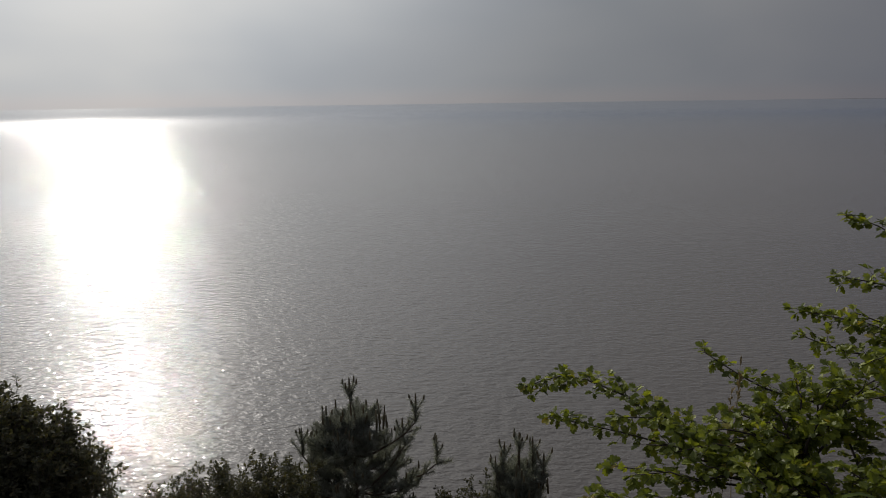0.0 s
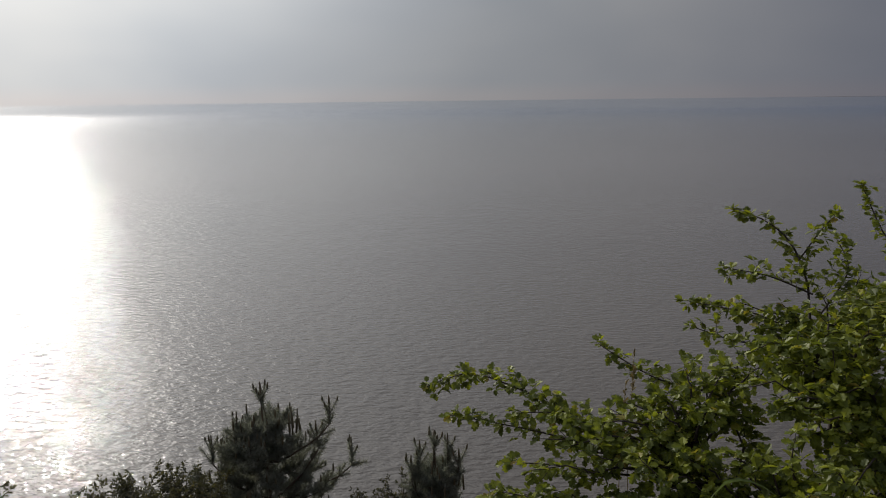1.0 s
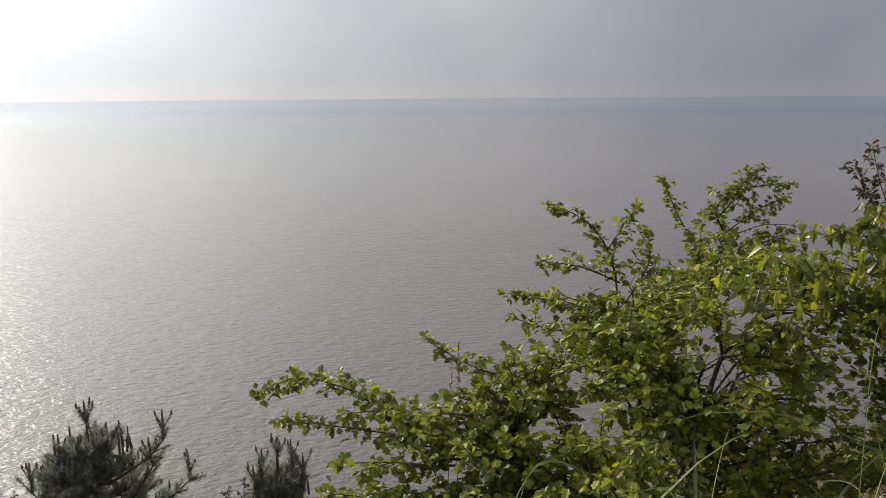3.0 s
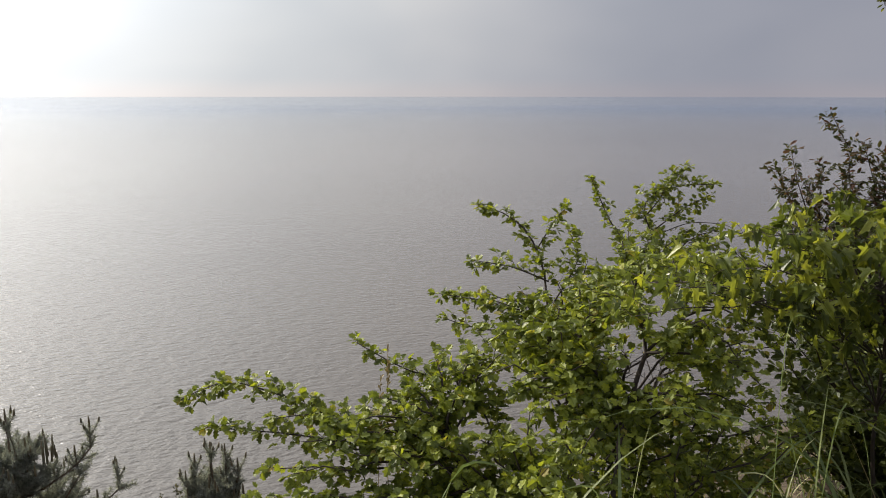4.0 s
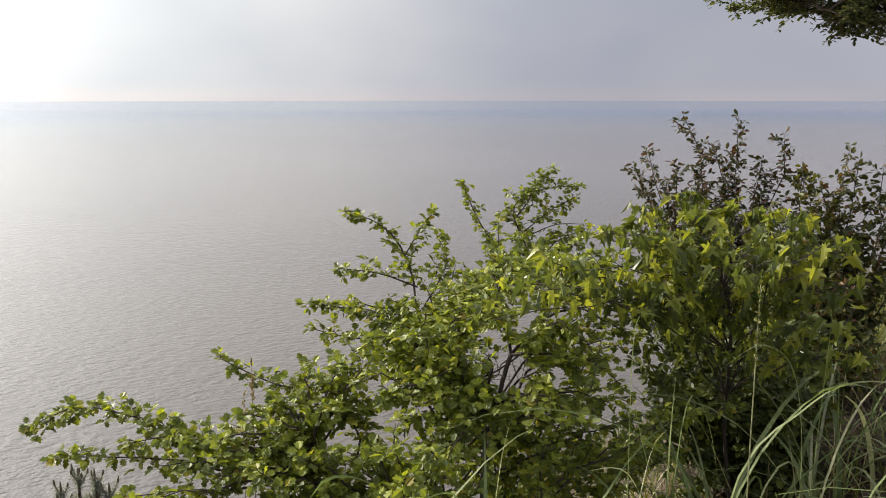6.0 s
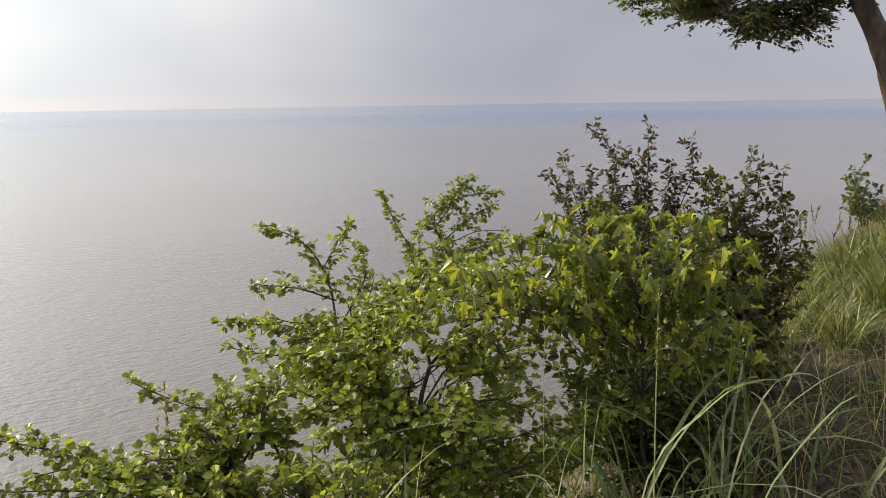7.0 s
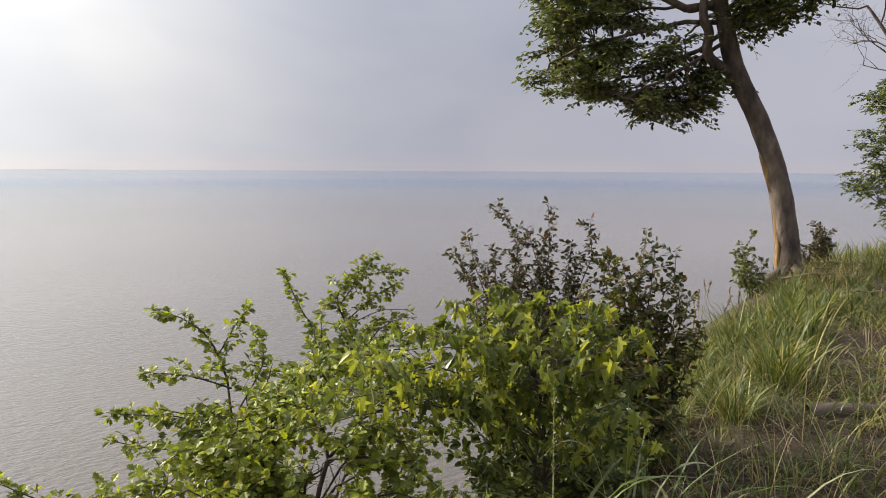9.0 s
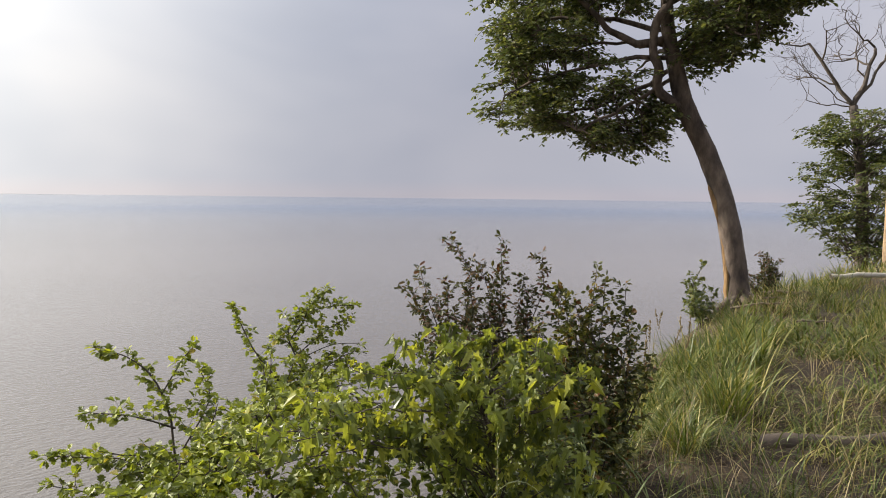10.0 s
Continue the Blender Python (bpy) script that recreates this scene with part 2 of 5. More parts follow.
PRIVET_LEAF = leaf_material("privet_leaf", ((0.0, (0.036, 0.044, 0.013)), (0.5, (0.070, 0.078, 0.019)), (0.78, (0.133, 0.130, 0.029)), (1.0, (0.154, 0.072, 0.034))), 0.3, 0.48)
SLOPE_LEAF = leaf_material("slope_shrub_leaf", ((0.0, (0.045, 0.048, 0.031)), (0.6, (0.078, 0.078, 0.048)), (1.0, (0.128, 0.115, 0.070))), 0.36, 0.85)
BEECH_LEAF = leaf_material("beech_leaf", ((0.0, (0.052, 0.070, 0.028)), (0.6, (0.102, 0.124, 0.044)), (1.0, (0.190, 0.198, 0.066))), 0.42, 0.40, glow=(1.12, 1.1, 0.6))
NEEDLE = leaf_material("pine_needle", ((0.0, (0.140, 0.151, 0.131)), (0.6, (0.231, 0.245, 0.212)), (1.0, (0.349, 0.357, 0.307))), 0.42, 0.6, glow=(1.1, 1.1, 0.85))
CANDLE = leaf_material("pine_candle", ((0.0, (0.10, 0.085, 0.05)), (1.0, (0.15, 0.12, 0.07))), 0.1, 0.6)
GRASS = blade_material("green_grass_blade", ((0.0, (0.042, 0.066, 0.012)), (0.45, (0.088, 0.115, 0.022)), (0.75, (0.160, 0.168, 0.041)), (0.94, (0.262, 0.236, 0.082)), (1.0, (0.40, 0.335, 0.140))))
STRAW = blade_material("dry_grass_blade", ((0.0, (0.071, 0.048, 0.026)), (0.35, (0.160, 0.115, 0.060)), (0.7, (0.302, 0.238, 0.124)), (1.0, (0.437, 0.361, 0.208))), 0.2, 0.6)
LONG_BLADE = leaf_material("long_grass_blade", ((0.0, (0.085, 0.120, 0.038)), (0.5, (0.155, 0.195, 0.072)), (0.8, (0.250, 0.275, 0.130)), (1.0, (0.42, 0.41, 0.27))), 0.4, 0.55, True, (1.2, 1.2, 0.8))
LITTER = blade_material("brown_litter", ((0.0, (0.020, 0.013, 0.008)), (0.6, (0.048, 0.031, 0.017)), (1.0, (0.13, 0.092, 0.053))), 0.1, 0.8)
PANICLE = blade_material("grass_panicle", ((0.0, (0.15, 0.115, 0.07)), (1.0, (0.28, 0.22, 0.13))), 0.2, 0.7)
TWIG = bark_material("dark_twig_bark", ((0.3, (0.022, 0.016, 0.011)), (0.7, (0.064, 0.045, 0.032))), 30.0, (1, 1, 0.4), 0.5, 0.003)
BEECH_BARK = bark_material("beech_bark", ((0.30, (0.024, 0.016, 0.012)), (0.46, (0.066, 0.047, 0.034)), (0.58, (0.112, 0.082, 0.060)), (0.74, (0.19, 0.145, 0.105))), 6.5, (1, 1, 0.45), 1.0, 0.035)
SCAR_WOOD = bark_material("bare_scar_wood", ((0.3, (0.075, 0.040, 0.016)), (0.5, (0.20, 0.115, 0.042)), (0.7, (0.32, 0.20, 0.08))), 12.0, (1, 1, 0.3), 1.0, 0.02)
DEAD_BARK = bark_material("dead_limb_bark", ((0.3, (0.045, 0.035, 0.027)), (0.7, (0.112, 0.090, 0.070))), 8.0, (1, 1, 0.3), 0.5, 0.01)
PINE_BARK = bark_material("pine_bark", ((0.3, (0.05, 0.036, 0.026)), (0.7, (0.14, 0.095, 0.062))), 12.0, (1, 1, 0.5), 0.7, 0.01)
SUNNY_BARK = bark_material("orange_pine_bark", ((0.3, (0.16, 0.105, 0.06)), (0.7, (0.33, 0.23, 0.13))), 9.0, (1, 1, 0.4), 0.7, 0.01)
STICK_WOOD = bark_material("dry_stick_wood", ((0.3, (0.12, 0.09, 0.06)), (0.7, (0.26, 0.205, 0.14))), 9.0, (0.3, 1, 1), 0.6, 0.01)
LOG_BARK = bark_material("weathered_log_bark", ((0.3, (0.032, 0.023, 0.016)), (0.7, (0.092, 0.068, 0.048))), 7.0, (0.3, 1, 1), 0.8, 0.015)
PALE_WOOD = bark_material("bleached_wood", ((0.3, (0.30, 0.27, 0.21)), (0.7, (0.50, 0.46, 0.38))), 6.0, (0.25, 1, 1), 0.5, 0.01)


# ---- geometry helpers ----
def mesh_of(name, verts, faces, mat, smooth=False):
    me = bpy.data.meshes.new(name)
    me.from_pydata(verts if isinstance(verts, list) else verts.tolist(), [], faces if isinstance(faces, list) else faces.tolist())
    me.materials.append(mat)
    if smooth:
        me.shade_smooth()
    return me


def part(name, me, parent=None, label="", kind=""):
    ob = new(name, me)
    if parent:
        ob.parent = parent
    return tagged(ob, label, kind=kind)


def thing(name, place, label, category, group="", kind=""):
    ob = new(name)
    ob.location = place
    ob.empty_display_size = 0.1
    return tagged(ob, label, category, group, kind)


def under(ob):
    """World places become places under ob."""
    return np.array(ob.location)


def unit(v):
    v = np.asarray(v, float)
    return v / (np.linalg.norm(v, axis=-1, keepdims=True) + 1e-9)


class Tubes:
    """Tapered round limbs, gathered for one mesh."""

    def __init__(self):
        self.verts, self.faces, self.count = [], [], 0

    def add(self, pts, radii, sides=6, flare=0.0, rough=0.0, rng=None):
        pts = np.asarray(pts, float)
        n = len(pts)
        radii = np.asarray(radii, float)
        tang = unit(np.gradient(pts, axis=0))
        side = unit(np.cross(tang, (0.31, 0.77, 0.05) if abs(tang[0][2]) > 0.5 else (0, 0, 1.0)))
        other = np.cross(tang, side)
        ang = np.linspace(0, 2 * np.pi, sides, endpoint=False)
        r = radii[:, None] * np.ones(sides)
        if rough and rng is not None:
            r *= 1 + rough * rng.normal(size=(n, sides))
        if flare:
            fall = np.exp(-np.arange(n) * 0.75)[:, None]
            r *= 1 + flare * fall * (1 + 0.45 * np.sin(5 * ang + 0.7))
        ring = pts[:, None] + r[..., None] * (np.cos(ang)[None, :, None] * side[:, None] + np.sin(ang)[None, :, None] * other[:, None])
        base = self.count
        self.verts += ring.reshape(-1, 3).tolist()
        self.verts += [pts[-1].tolist()]
        for i in range(n - 1):
            for j in range(sides):
                k = (j + 1) % sides
                a = base + i * sides
                self.faces.append((a + j, a + k, a + sides + k, a + sides + j))
        tip, a = base + n * sides, base + (n - 1) * sides
        self.faces += [(a + j, a + (j + 1) % sides, tip) for j in range(sides)]
        self.count += n * sides + 1

    def mesh(self, name, mat, origin):
        return mesh_of(name, np.array(self.verts) - origin, self.faces, mat, True)


def bend(a, b, bow, n, rng, wiggle=0.02):
    """A limb's line from a to b, bowed by the vector bow, with small kinks."""
    a, b = np.asarray(a, float), np.asarray(b, float)
    s = np.linspace(0, 1, n)[:, None]
    line = a + (b - a) * s + np.asarray(bow, float) * np.sin(np.pi * s)
    kink = rng.normal(size=(n, 3)) * wiggle * np.linalg.norm(b - a)
    kink[0] = kink[-1] = 0
    return line + kink


def spline(keys, n):
    """A smooth line through a few key places."""
    keys = np.asarray(keys, float)
    m = len(keys)
    s = np.linspace(0, m - 1, n)
    i = np.minimum(s.astype(int), m - 2)
    f = (s - i)[:, None]
    p0, p1, p2, p3 = keys[np.maximum(i - 1, 0)], keys[i], keys[i + 1], keys[np.minimum(i + 2, m - 1)]
    return 0.5 * (2 * p1 + (p2 - p0) * f + (2 * p0 - 5 * p1 + 4 * p2 - p3) * f ** 2 + (3 * p1 - p0 - 3 * p2 + p3) * f ** 3)


def leaf_shape(half, fold=0.25, droop=0.18):
    """Two lobed halves hinged on the midrib; y runs from stalk to tip."""
    half = np.array(half)
    right = np.column_stack((half[:, 0], half[:, 1], fold * half[:, 0] - droop * half[:, 1] ** 2))
    left = right[1:-1] * (-1, 1, 1)
    n = len(right)
    verts = np.vstack((right, left))
    return verts, [tuple(range(n)), tuple([0] + [n - 1] + [n + i for i in range(len(left) - 1, -1, -1)])]


HAW_SHAPE = leaf_shape(((0, -0.28), (0.02, 0.0), (0.10, 0.14), (0.36, 0.28), (0.39, 0.42), (0.24, 0.47), (0.42, 0.62), (0.39, 0.77), (0.22, 0.76), (0.21, 0.93), (0.09, 1.01), (0, 0.98)), 0.22, 0.2)
MAPLE_SHAPE = leaf_shape(((0, 0), (0.07, -0.10), (0.40, -0.18), (0.32, 0.02), (0.28, 0.12), (0.57, 0.22), (0.78, 0.42), (0.52, 0.42), (0.32, 0.38), (0.29, 0.56), (0.37, 0.74), (0.18, 0.70), (0.11, 0.86), (0, 1.08)), 0.42, 0.60)
OVAL_SHAPE = leaf_shape(((0, -0.1), (0.22, 0.22), (0.31, 0.50), (0.20, 0.82), (0, 1.0)), 0.2, 0.15)
SLOE_SHAPE = leaf_shape(((0, -0.1), (0.16, 0.25), (0.25, 0.58), (0.16, 0.88), (0, 1.0)), 0.2, 0.1)


def frames_of(axes, normals):
    """Turns that lay a leaf's length on axes and its face towards normals."""
    y = unit(axes)
    x = unit(np.cross(y, normals))
    return np.stack((x, y, np.cross(x, y)), axis=-1)


class Leaves:
    def __init__(self, shape):
        self.shape, self.pos, self.axis, self.face, self.size = shape, [], [], [], []

    def add(self, pos, axis, face, size):
        self.pos.append(pos), self.axis.append(axis), self.face.append(face), self.size.append(size)

    def keep(self, which):
        for row in (self.pos, self.axis, self.face, self.size):
            row[:] = [v for v, k in zip(row, which) if k]

    def mesh(self, name, mat, origin, pick=None):
        pos, turn, size = np.array(self.pos), frames_of(np.array(self.axis), np.array(self.face)), np.array(self.size)
        if pick is not None:
            pos, turn, size = pos[pick], turn[pick], size[pick]
        verts, faces = self.shape
        v = pos[:, None] - origin + size[:, None, None] * np.einsum("nij,vj->nvi", turn, verts)
        k = len(verts)
        return mesh_of(name, v.reshape(-1, 3), [tuple(i * k + q for q in f) for i in range(len(pos)) for f in faces], mat)

    def singles(self, name, me, parent, pick):
        pos, turn, size = np.array(self.pos), frames_of(np.array(self.axis), np.array(self.face)), np.array(self.size)
        base = under(parent)
        for i in pick:
            ob = part(name, me, parent)
            ob.matrix_local = Matrix.Translation(pos[i] - base) @ Matrix(turn[i].tolist()).to_4x4() @ Matrix.Scale(size[i], 4)


def blades(rng, base, heading, lean, curl, length, width, steps=6):
    """Arching grass ribbons: verts and faces."""
    n = len(base)
    s = np.linspace(0, 1, steps + 1)
    ang = lean[:, None] + curl[:, None] * s[None] ** 1.4
    ds = (length / steps)[:, None]
    out = np.concatenate((np.zeros((n, 1)), np.cumsum(np.sin(ang[:, 1:]) * ds, 1)), 1)
    up = np.concatenate((np.zeros((n, 1)), np.cumsum(np.cos(ang[:, 1:]) * ds, 1)), 1)
    d = np.stack((np.cos(heading), np.sin(heading)), 1)
    mid = np.concatenate((base[:, None, :2] + out[..., None] * d[:, None], (base[:, 2:3] + up)[..., None]), 2)
    twist = rng.uniform(-0.6, 0.6, n)
    across = np.stack((-np.sin(heading + twist), np.cos(heading + twist), np.zeros(n)), 1)
    w = width[:, None] * np.clip(1.15 - s ** 2.2 * 1.12, 0.03, 1)[None] * 0.5
    verts = np.stack((mid - across[:, None] * w[..., None], mid + across[:, None] * w[..., None]), 2).reshape(-1, 3)
    k = 2 * (steps + 1)
    q = np.array([(2 * i, 2 * i + 1, 2 * i + 3, 2 * i + 2) for i in range(steps)])
    return verts, (np.arange(n)[:, None, None] * k + q[None]).reshape(-1, 4)


# ---- ground and sea ----
EDGE_POINT, EDGE_DIR, SEAWARD = np.array((0.0, 1.15)), np.array((0.955, 0.297)), np.array((-0.297, 0.955))
SEA_LEVEL = -22.0


def ground_height(x, y):
    x, y = np.asarray(x, float), np.asarray(y, float)
    u = (x - EDGE_POINT[0]) * EDGE_DIR[0] + (y - EDGE_POINT[1]) * EDGE_DIR[1]
    v = (x - EDGE_POINT[0]) * SEAWARD[0] + (y - EDGE_POINT[1]) * SEAWARD[1]
    v = v + 0.045 * np.clip(u - 10.5, 0, 60) ** 2 * (v > -400)
    v = v + 0.12 * np.sin(u * 0.9 + 0.5) + 0.1 * np.sin(u * 2.3)
    rise = 0.030 * np.clip(u, 0, 20) + 0.04 * np.sin(x * 1.7) * np.sin(y * 1.3) + 0.02 * np.sin(x * 4.1 + y * 3.3)
    fall = np.where(v > -0.5, 0.92 * (np.sqrt((v + 0.1) ** 2 + 0.12) + (v + 0.1)) * 0.5, 0)
    fall = np.clip(fall, 0, 26)
    bumps = 0.12 * np.clip(v, 0, 3) / 3 * np.sin(u * 1.9) * np.sin(v * 1.6)
    return rise - fall + bumps


def build_ground():
    def steps(dense, reach):
        a = np.arange(-dense, dense + 0.01, 0.25)
        far = dense * np.geomspace(1.06, reach / dense, 40)
        return np.concatenate((-far[::-1], a, far))
    u, v = steps(14, 4800), steps(8, 4800)
    uu, vv = np.meshgrid(u, v, indexing="ij")
    x = EDGE_POINT[0] + uu * EDGE_DIR[0] + vv * SEAWARD[0]
    y = EDGE_POINT[1] + uu * EDGE_DIR[1] + vv * SEAWARD[1]
    verts = np.stack((x, y, ground_height(x, y)), -1).reshape(-1, 3)
    n, m = len(u), len(v)
    i, j = np.meshgrid(np.arange(n - 1), np.arange(m - 1), indexing="ij")
    a = (i * m + j).ravel()
    part("ground", mesh_of("ground", verts, np.stack((a, a + m, a + m + 1, a + 1), 1), SOIL, True), None, "bare sandy clifftop soil falling steeply to the sea", "structure")
    bpy.data.objects["ground"]["category"] = "ground"


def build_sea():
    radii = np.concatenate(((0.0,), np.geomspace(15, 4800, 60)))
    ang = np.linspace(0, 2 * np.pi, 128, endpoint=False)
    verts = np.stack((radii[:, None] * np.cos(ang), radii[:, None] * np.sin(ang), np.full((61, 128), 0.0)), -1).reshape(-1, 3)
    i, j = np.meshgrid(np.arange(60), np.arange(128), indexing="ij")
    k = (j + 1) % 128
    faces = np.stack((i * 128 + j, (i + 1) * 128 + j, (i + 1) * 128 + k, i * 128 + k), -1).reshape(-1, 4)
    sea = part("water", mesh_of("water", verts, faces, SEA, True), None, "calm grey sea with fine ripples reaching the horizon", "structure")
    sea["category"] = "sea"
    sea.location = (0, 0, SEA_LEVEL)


build_ground()
build_sea()


# ---- woody plants ----
def leafy_twig(rng, wood, leaves, a, way, length, r, spacing, cluster, size, up=0.5, spread=0.9):
    """A thin twig with leaves in small bunches along it."""
    way = unit(way)
    pts = bend(a, a + way * length, rng.normal(size=3) * 0.06 * length + (0, 0, 0.05 * length), 4, rng, 0.03)
    wood.add(pts, np.linspace(r, r * 0.4, 4), 4)
    n = max(2, int(length / spacing))
    for s in np.linspace(0.15, 1.0, n):
        k = s * 3
        i = min(int(k), 2)
        at = pts[i] + (pts[i + 1] - pts[i]) * (k - i)
        for _ in range(rng.integers(cluster[0], cluster[1] + 1)):
            axis = unit(way * 0.5 + rng.normal(size=3) * (spread, spread, spread * 0.65) + (0, 0, -0.08))
            face = unit(np.array((-0.15, -0.1, up * 1.7)) + rng.normal(size=3) * 0.45)
            leaves.add(at + axis * size * 0.2, axis, face, size * rng.uniform(0.6, 1.2))


def leafy_limb(rng, wood, leaves, pts, r0, r1, twig_gap, twig_len, spacing, cluster, size, bare=0.2, sides=6, up=0.5, flat=1.0):
    """A limb with twigs to all sides, shorter towards its tip."""
    pts = np.asarray(pts)
    wood.add(pts, np.linspace(r0, r1, len(pts)), sides)
    seg = np.linalg.norm(np.diff(pts, axis=0), axis=1)
    total = seg.sum()
    along = np.concatenate(((0,), np.cumsum(seg)))
    d = bare * total
    while d < total:
        i = min(np.searchsorted(along, d) - 1, len(pts) - 2)
        at = pts[i] + (pts[i + 1] - pts[i]) * (d - along[i]) / seg[i]
        tang = unit(pts[i + 1] - pts[i])
        side = unit(np.cross(tang, rng.normal(size=3)))
        way = unit(tang * rng.uniform(0.25, 0.9) + side * (1, 1, flat) + (0, 0, 0.18 * flat))
        f = 1 - 0.65 * (d / total)
        leafy_twig(rng, wood, leaves, at, way, twig_len * f * rng.uniform(0.5, 1.2), max(r1 * 0.7, 0.0012), spacing, cluster, size, up)
        d += twig_gap * rng.uniform(0.6, 1.4)
    leafy_twig(rng, wood, leaves, pts[-1], pts[-1] - pts[-2], twig_len * 0.22, r1 * 0.8, spacing, cluster, size, up)


def build_hawthorn():
    rng = np.random.default_rng(11)
    bush = thing("hawthorn_bush", (1.74, 1.74, float(ground_height(1.74, 1.74))), "sprawling hawthorn bush with lobed green leaves leaning over the cliff edge", "bush")
    o = under(bush)
    wood, leaves = Tubes(), Leaves(HAW_SHAPE)
    foot, knee, fork = o + (0, 0, -0.05), np.array((1.83, 1.94, 0.57)), np.array((1.91, 1.98, 0.72))
    wood.add(spline((foot, (1.70, 1.84, 0.2), knee, fork), 10), np.linspace(0.011, 0.0075, 10), 8, 0.2, 0.10, rng)
    left = spline((foot, (1.45, 2.0, 0.15), (1.28, 2.25, 0.38)), 8)
    wood.add(left, np.linspace(0.010, 0.007, 8), 7)
    mid = spline((foot, (1.75, 2.2, 0.2), (2.0, 2.6, 0.48)), 8)
    wood.add(mid, np.linspace(0.010, 0.007, 8), 7)
    back = spline((mid[-1], (2.4, 2.9, 0.52), (2.82, 3.2, 0.62)), 8)
    wood.add(back, np.linspace(0.007, 0.005, 8), 6, 0, 0.05, rng)
    leaders = np.vstack((spline((fork, (1.93, 2.05, 0.84), (1.98, 2.2, 0.96)), 9), spline((fork, (2.02, 1.98, 0.82), (2.20, 2.05, 0.98)), 9), spline((knee, (1.72, 2.05, 0.66), (1.62, 2.2, 0.74)), 9)))
    for s in (slice(0, 9), slice(9, 18), slice(18, 27)):
        wood.add(leaders[s], np.linspace(0.0065, 0.003, 9), 6, 0, 0.06, rng)
    part("stem", wood.mesh("stem", TWIG, o), bush, "dark forked stem")

    def shoot(keys, r=0.005, gap=0.034, twig=0.10, bare=0.25, cluster=(3, 5), size=0.031, spacing=0.019):
        limb = Tubes()
        leafy_limb(rng, limb, leaves, spline(keys, 12), r, 0.0018, gap * 0.8, twig * 1.05, spacing, cluster, size, bare, 6, 0.7, 0.6)
        part("branch", limb.mesh("branch", TWIG, o), bush)

    # slender arching shoots that stand clear of the mass: root, then the line to the tip
    root = mid[-1]
    shoot(((1.86, 2.45, 0.58), (1.88, 2.60, 0.69), (1.90, 2.69, 0.87), (1.88, 2.80, 1.00), (1.82, 2.89, 1.07), (1.74, 2.99, 1.105)), 0.006, 0.03, 0.085, 0.42)
    shoot(((1.89, 2.74, 0.93), (1.98, 2.75, 1.05), (2.03, 2.75, 1.10)), 0.003, 0.035, 0.08, 0.3)
    shoot(((1.92, 2.62, 0.74), (2.08, 2.71, 0.89), (2.08, 2.80, 1.00)), 0.004, 0.03, 0.09, 0.35)
    shoot(((1.90, 2.64, 0.82), (1.76, 2.71, 0.88), (1.65, 2.82, 0.89)), 0.004, 0.03, 0.09, 0.2)
    shoot((root, (1.84, 2.49, 0.66), (1.71, 2.64, 0.74), (1.60, 2.74, 0.75), (1.50, 2.84, 0.755)), 0.005, 0.03, 0.10, 0.3)
    shoot((root, (1.74, 2.54, 0.64), (1.58, 2.61, 0.66), (1.48, 2.72, 0.68)), 0.005, 0.03, 0.11, 0.35)
    shoot((back[-2], (2.78, 3.26, 0.73), (2.72, 3.40, 0.88), (2.69, 3.50, 1.03), (2.665, 3.54, 1.12)), 0.006, 0.03, 0.085, 0.3)
    shoot((back[-1], (3.01, 3.33, 0.66), (2.97, 3.40, 0.83), (2.95, 3.45, 0.97), (3.07, 3.44, 1.08), (3.18, 3.41, 1.165)), 0.006, 0.026, 0.14, 0.36, (3, 5))
    shoot(((2.96, 3.43, 0.93), (3.02, 3.40, 1.02), (3.06, 3.40, 1.12)), 0.004, 0.03, 0.12, 0.2, (3, 5))
    shoot(((3.06, 3.45, 1.06), (3.20, 3.39, 1.085), (3.31, 3.32, 1.09)), 0.003, 0.035, 0.07, 0.2)
    shoot(((2.97, 3.40, 0.83), (3.12, 3.32, 0.97), (3.25, 3.29, 1.03)), 0.004, 0.03, 0.13, 0.25)
    shoot(((2.97, 3.40, 0.80), (3.13, 3.30, 0.885), (3.29, 3.24, 0.885)), 0.003, 0.09, 0.05, 0.3, (1, 1), 0.02)
    shoot((left[-1], (1.40, 2.41, 0.53), (1.27, 2.51, 0.55), (1.17, 2.62, 0.59), (1.09, 2.70, 0.635)), 0.005, 0.03, 0.08, 0.3)
    shoot((left[-1], (1.02, 2.46, 0.41), (0.89, 2.51, 0.46), (0.77, 2.65, 0.49), (0.60, 2.86, 0.485), (0.44, 2.99, 0.385)), 0.006, 0.024, 0.09, 0.25)
    shoot((left[-2], (0.89, 2.47, 0.37), (0.72, 2.62, 0.36), (0.52, 2.74, 0.36)), 0.004, 0.035, 0.07, 0.3)
    shoot((left[-1], (0.98, 2.36, 0.46), (0.86, 2.46, 0.47), (0.74, 2.52, 0.45)), 0.004, 0.03, 0.09, 0.3)
    # leafy limbs of the mass: where each springs from and its tip
    L, M = left[-1], mid[-1]
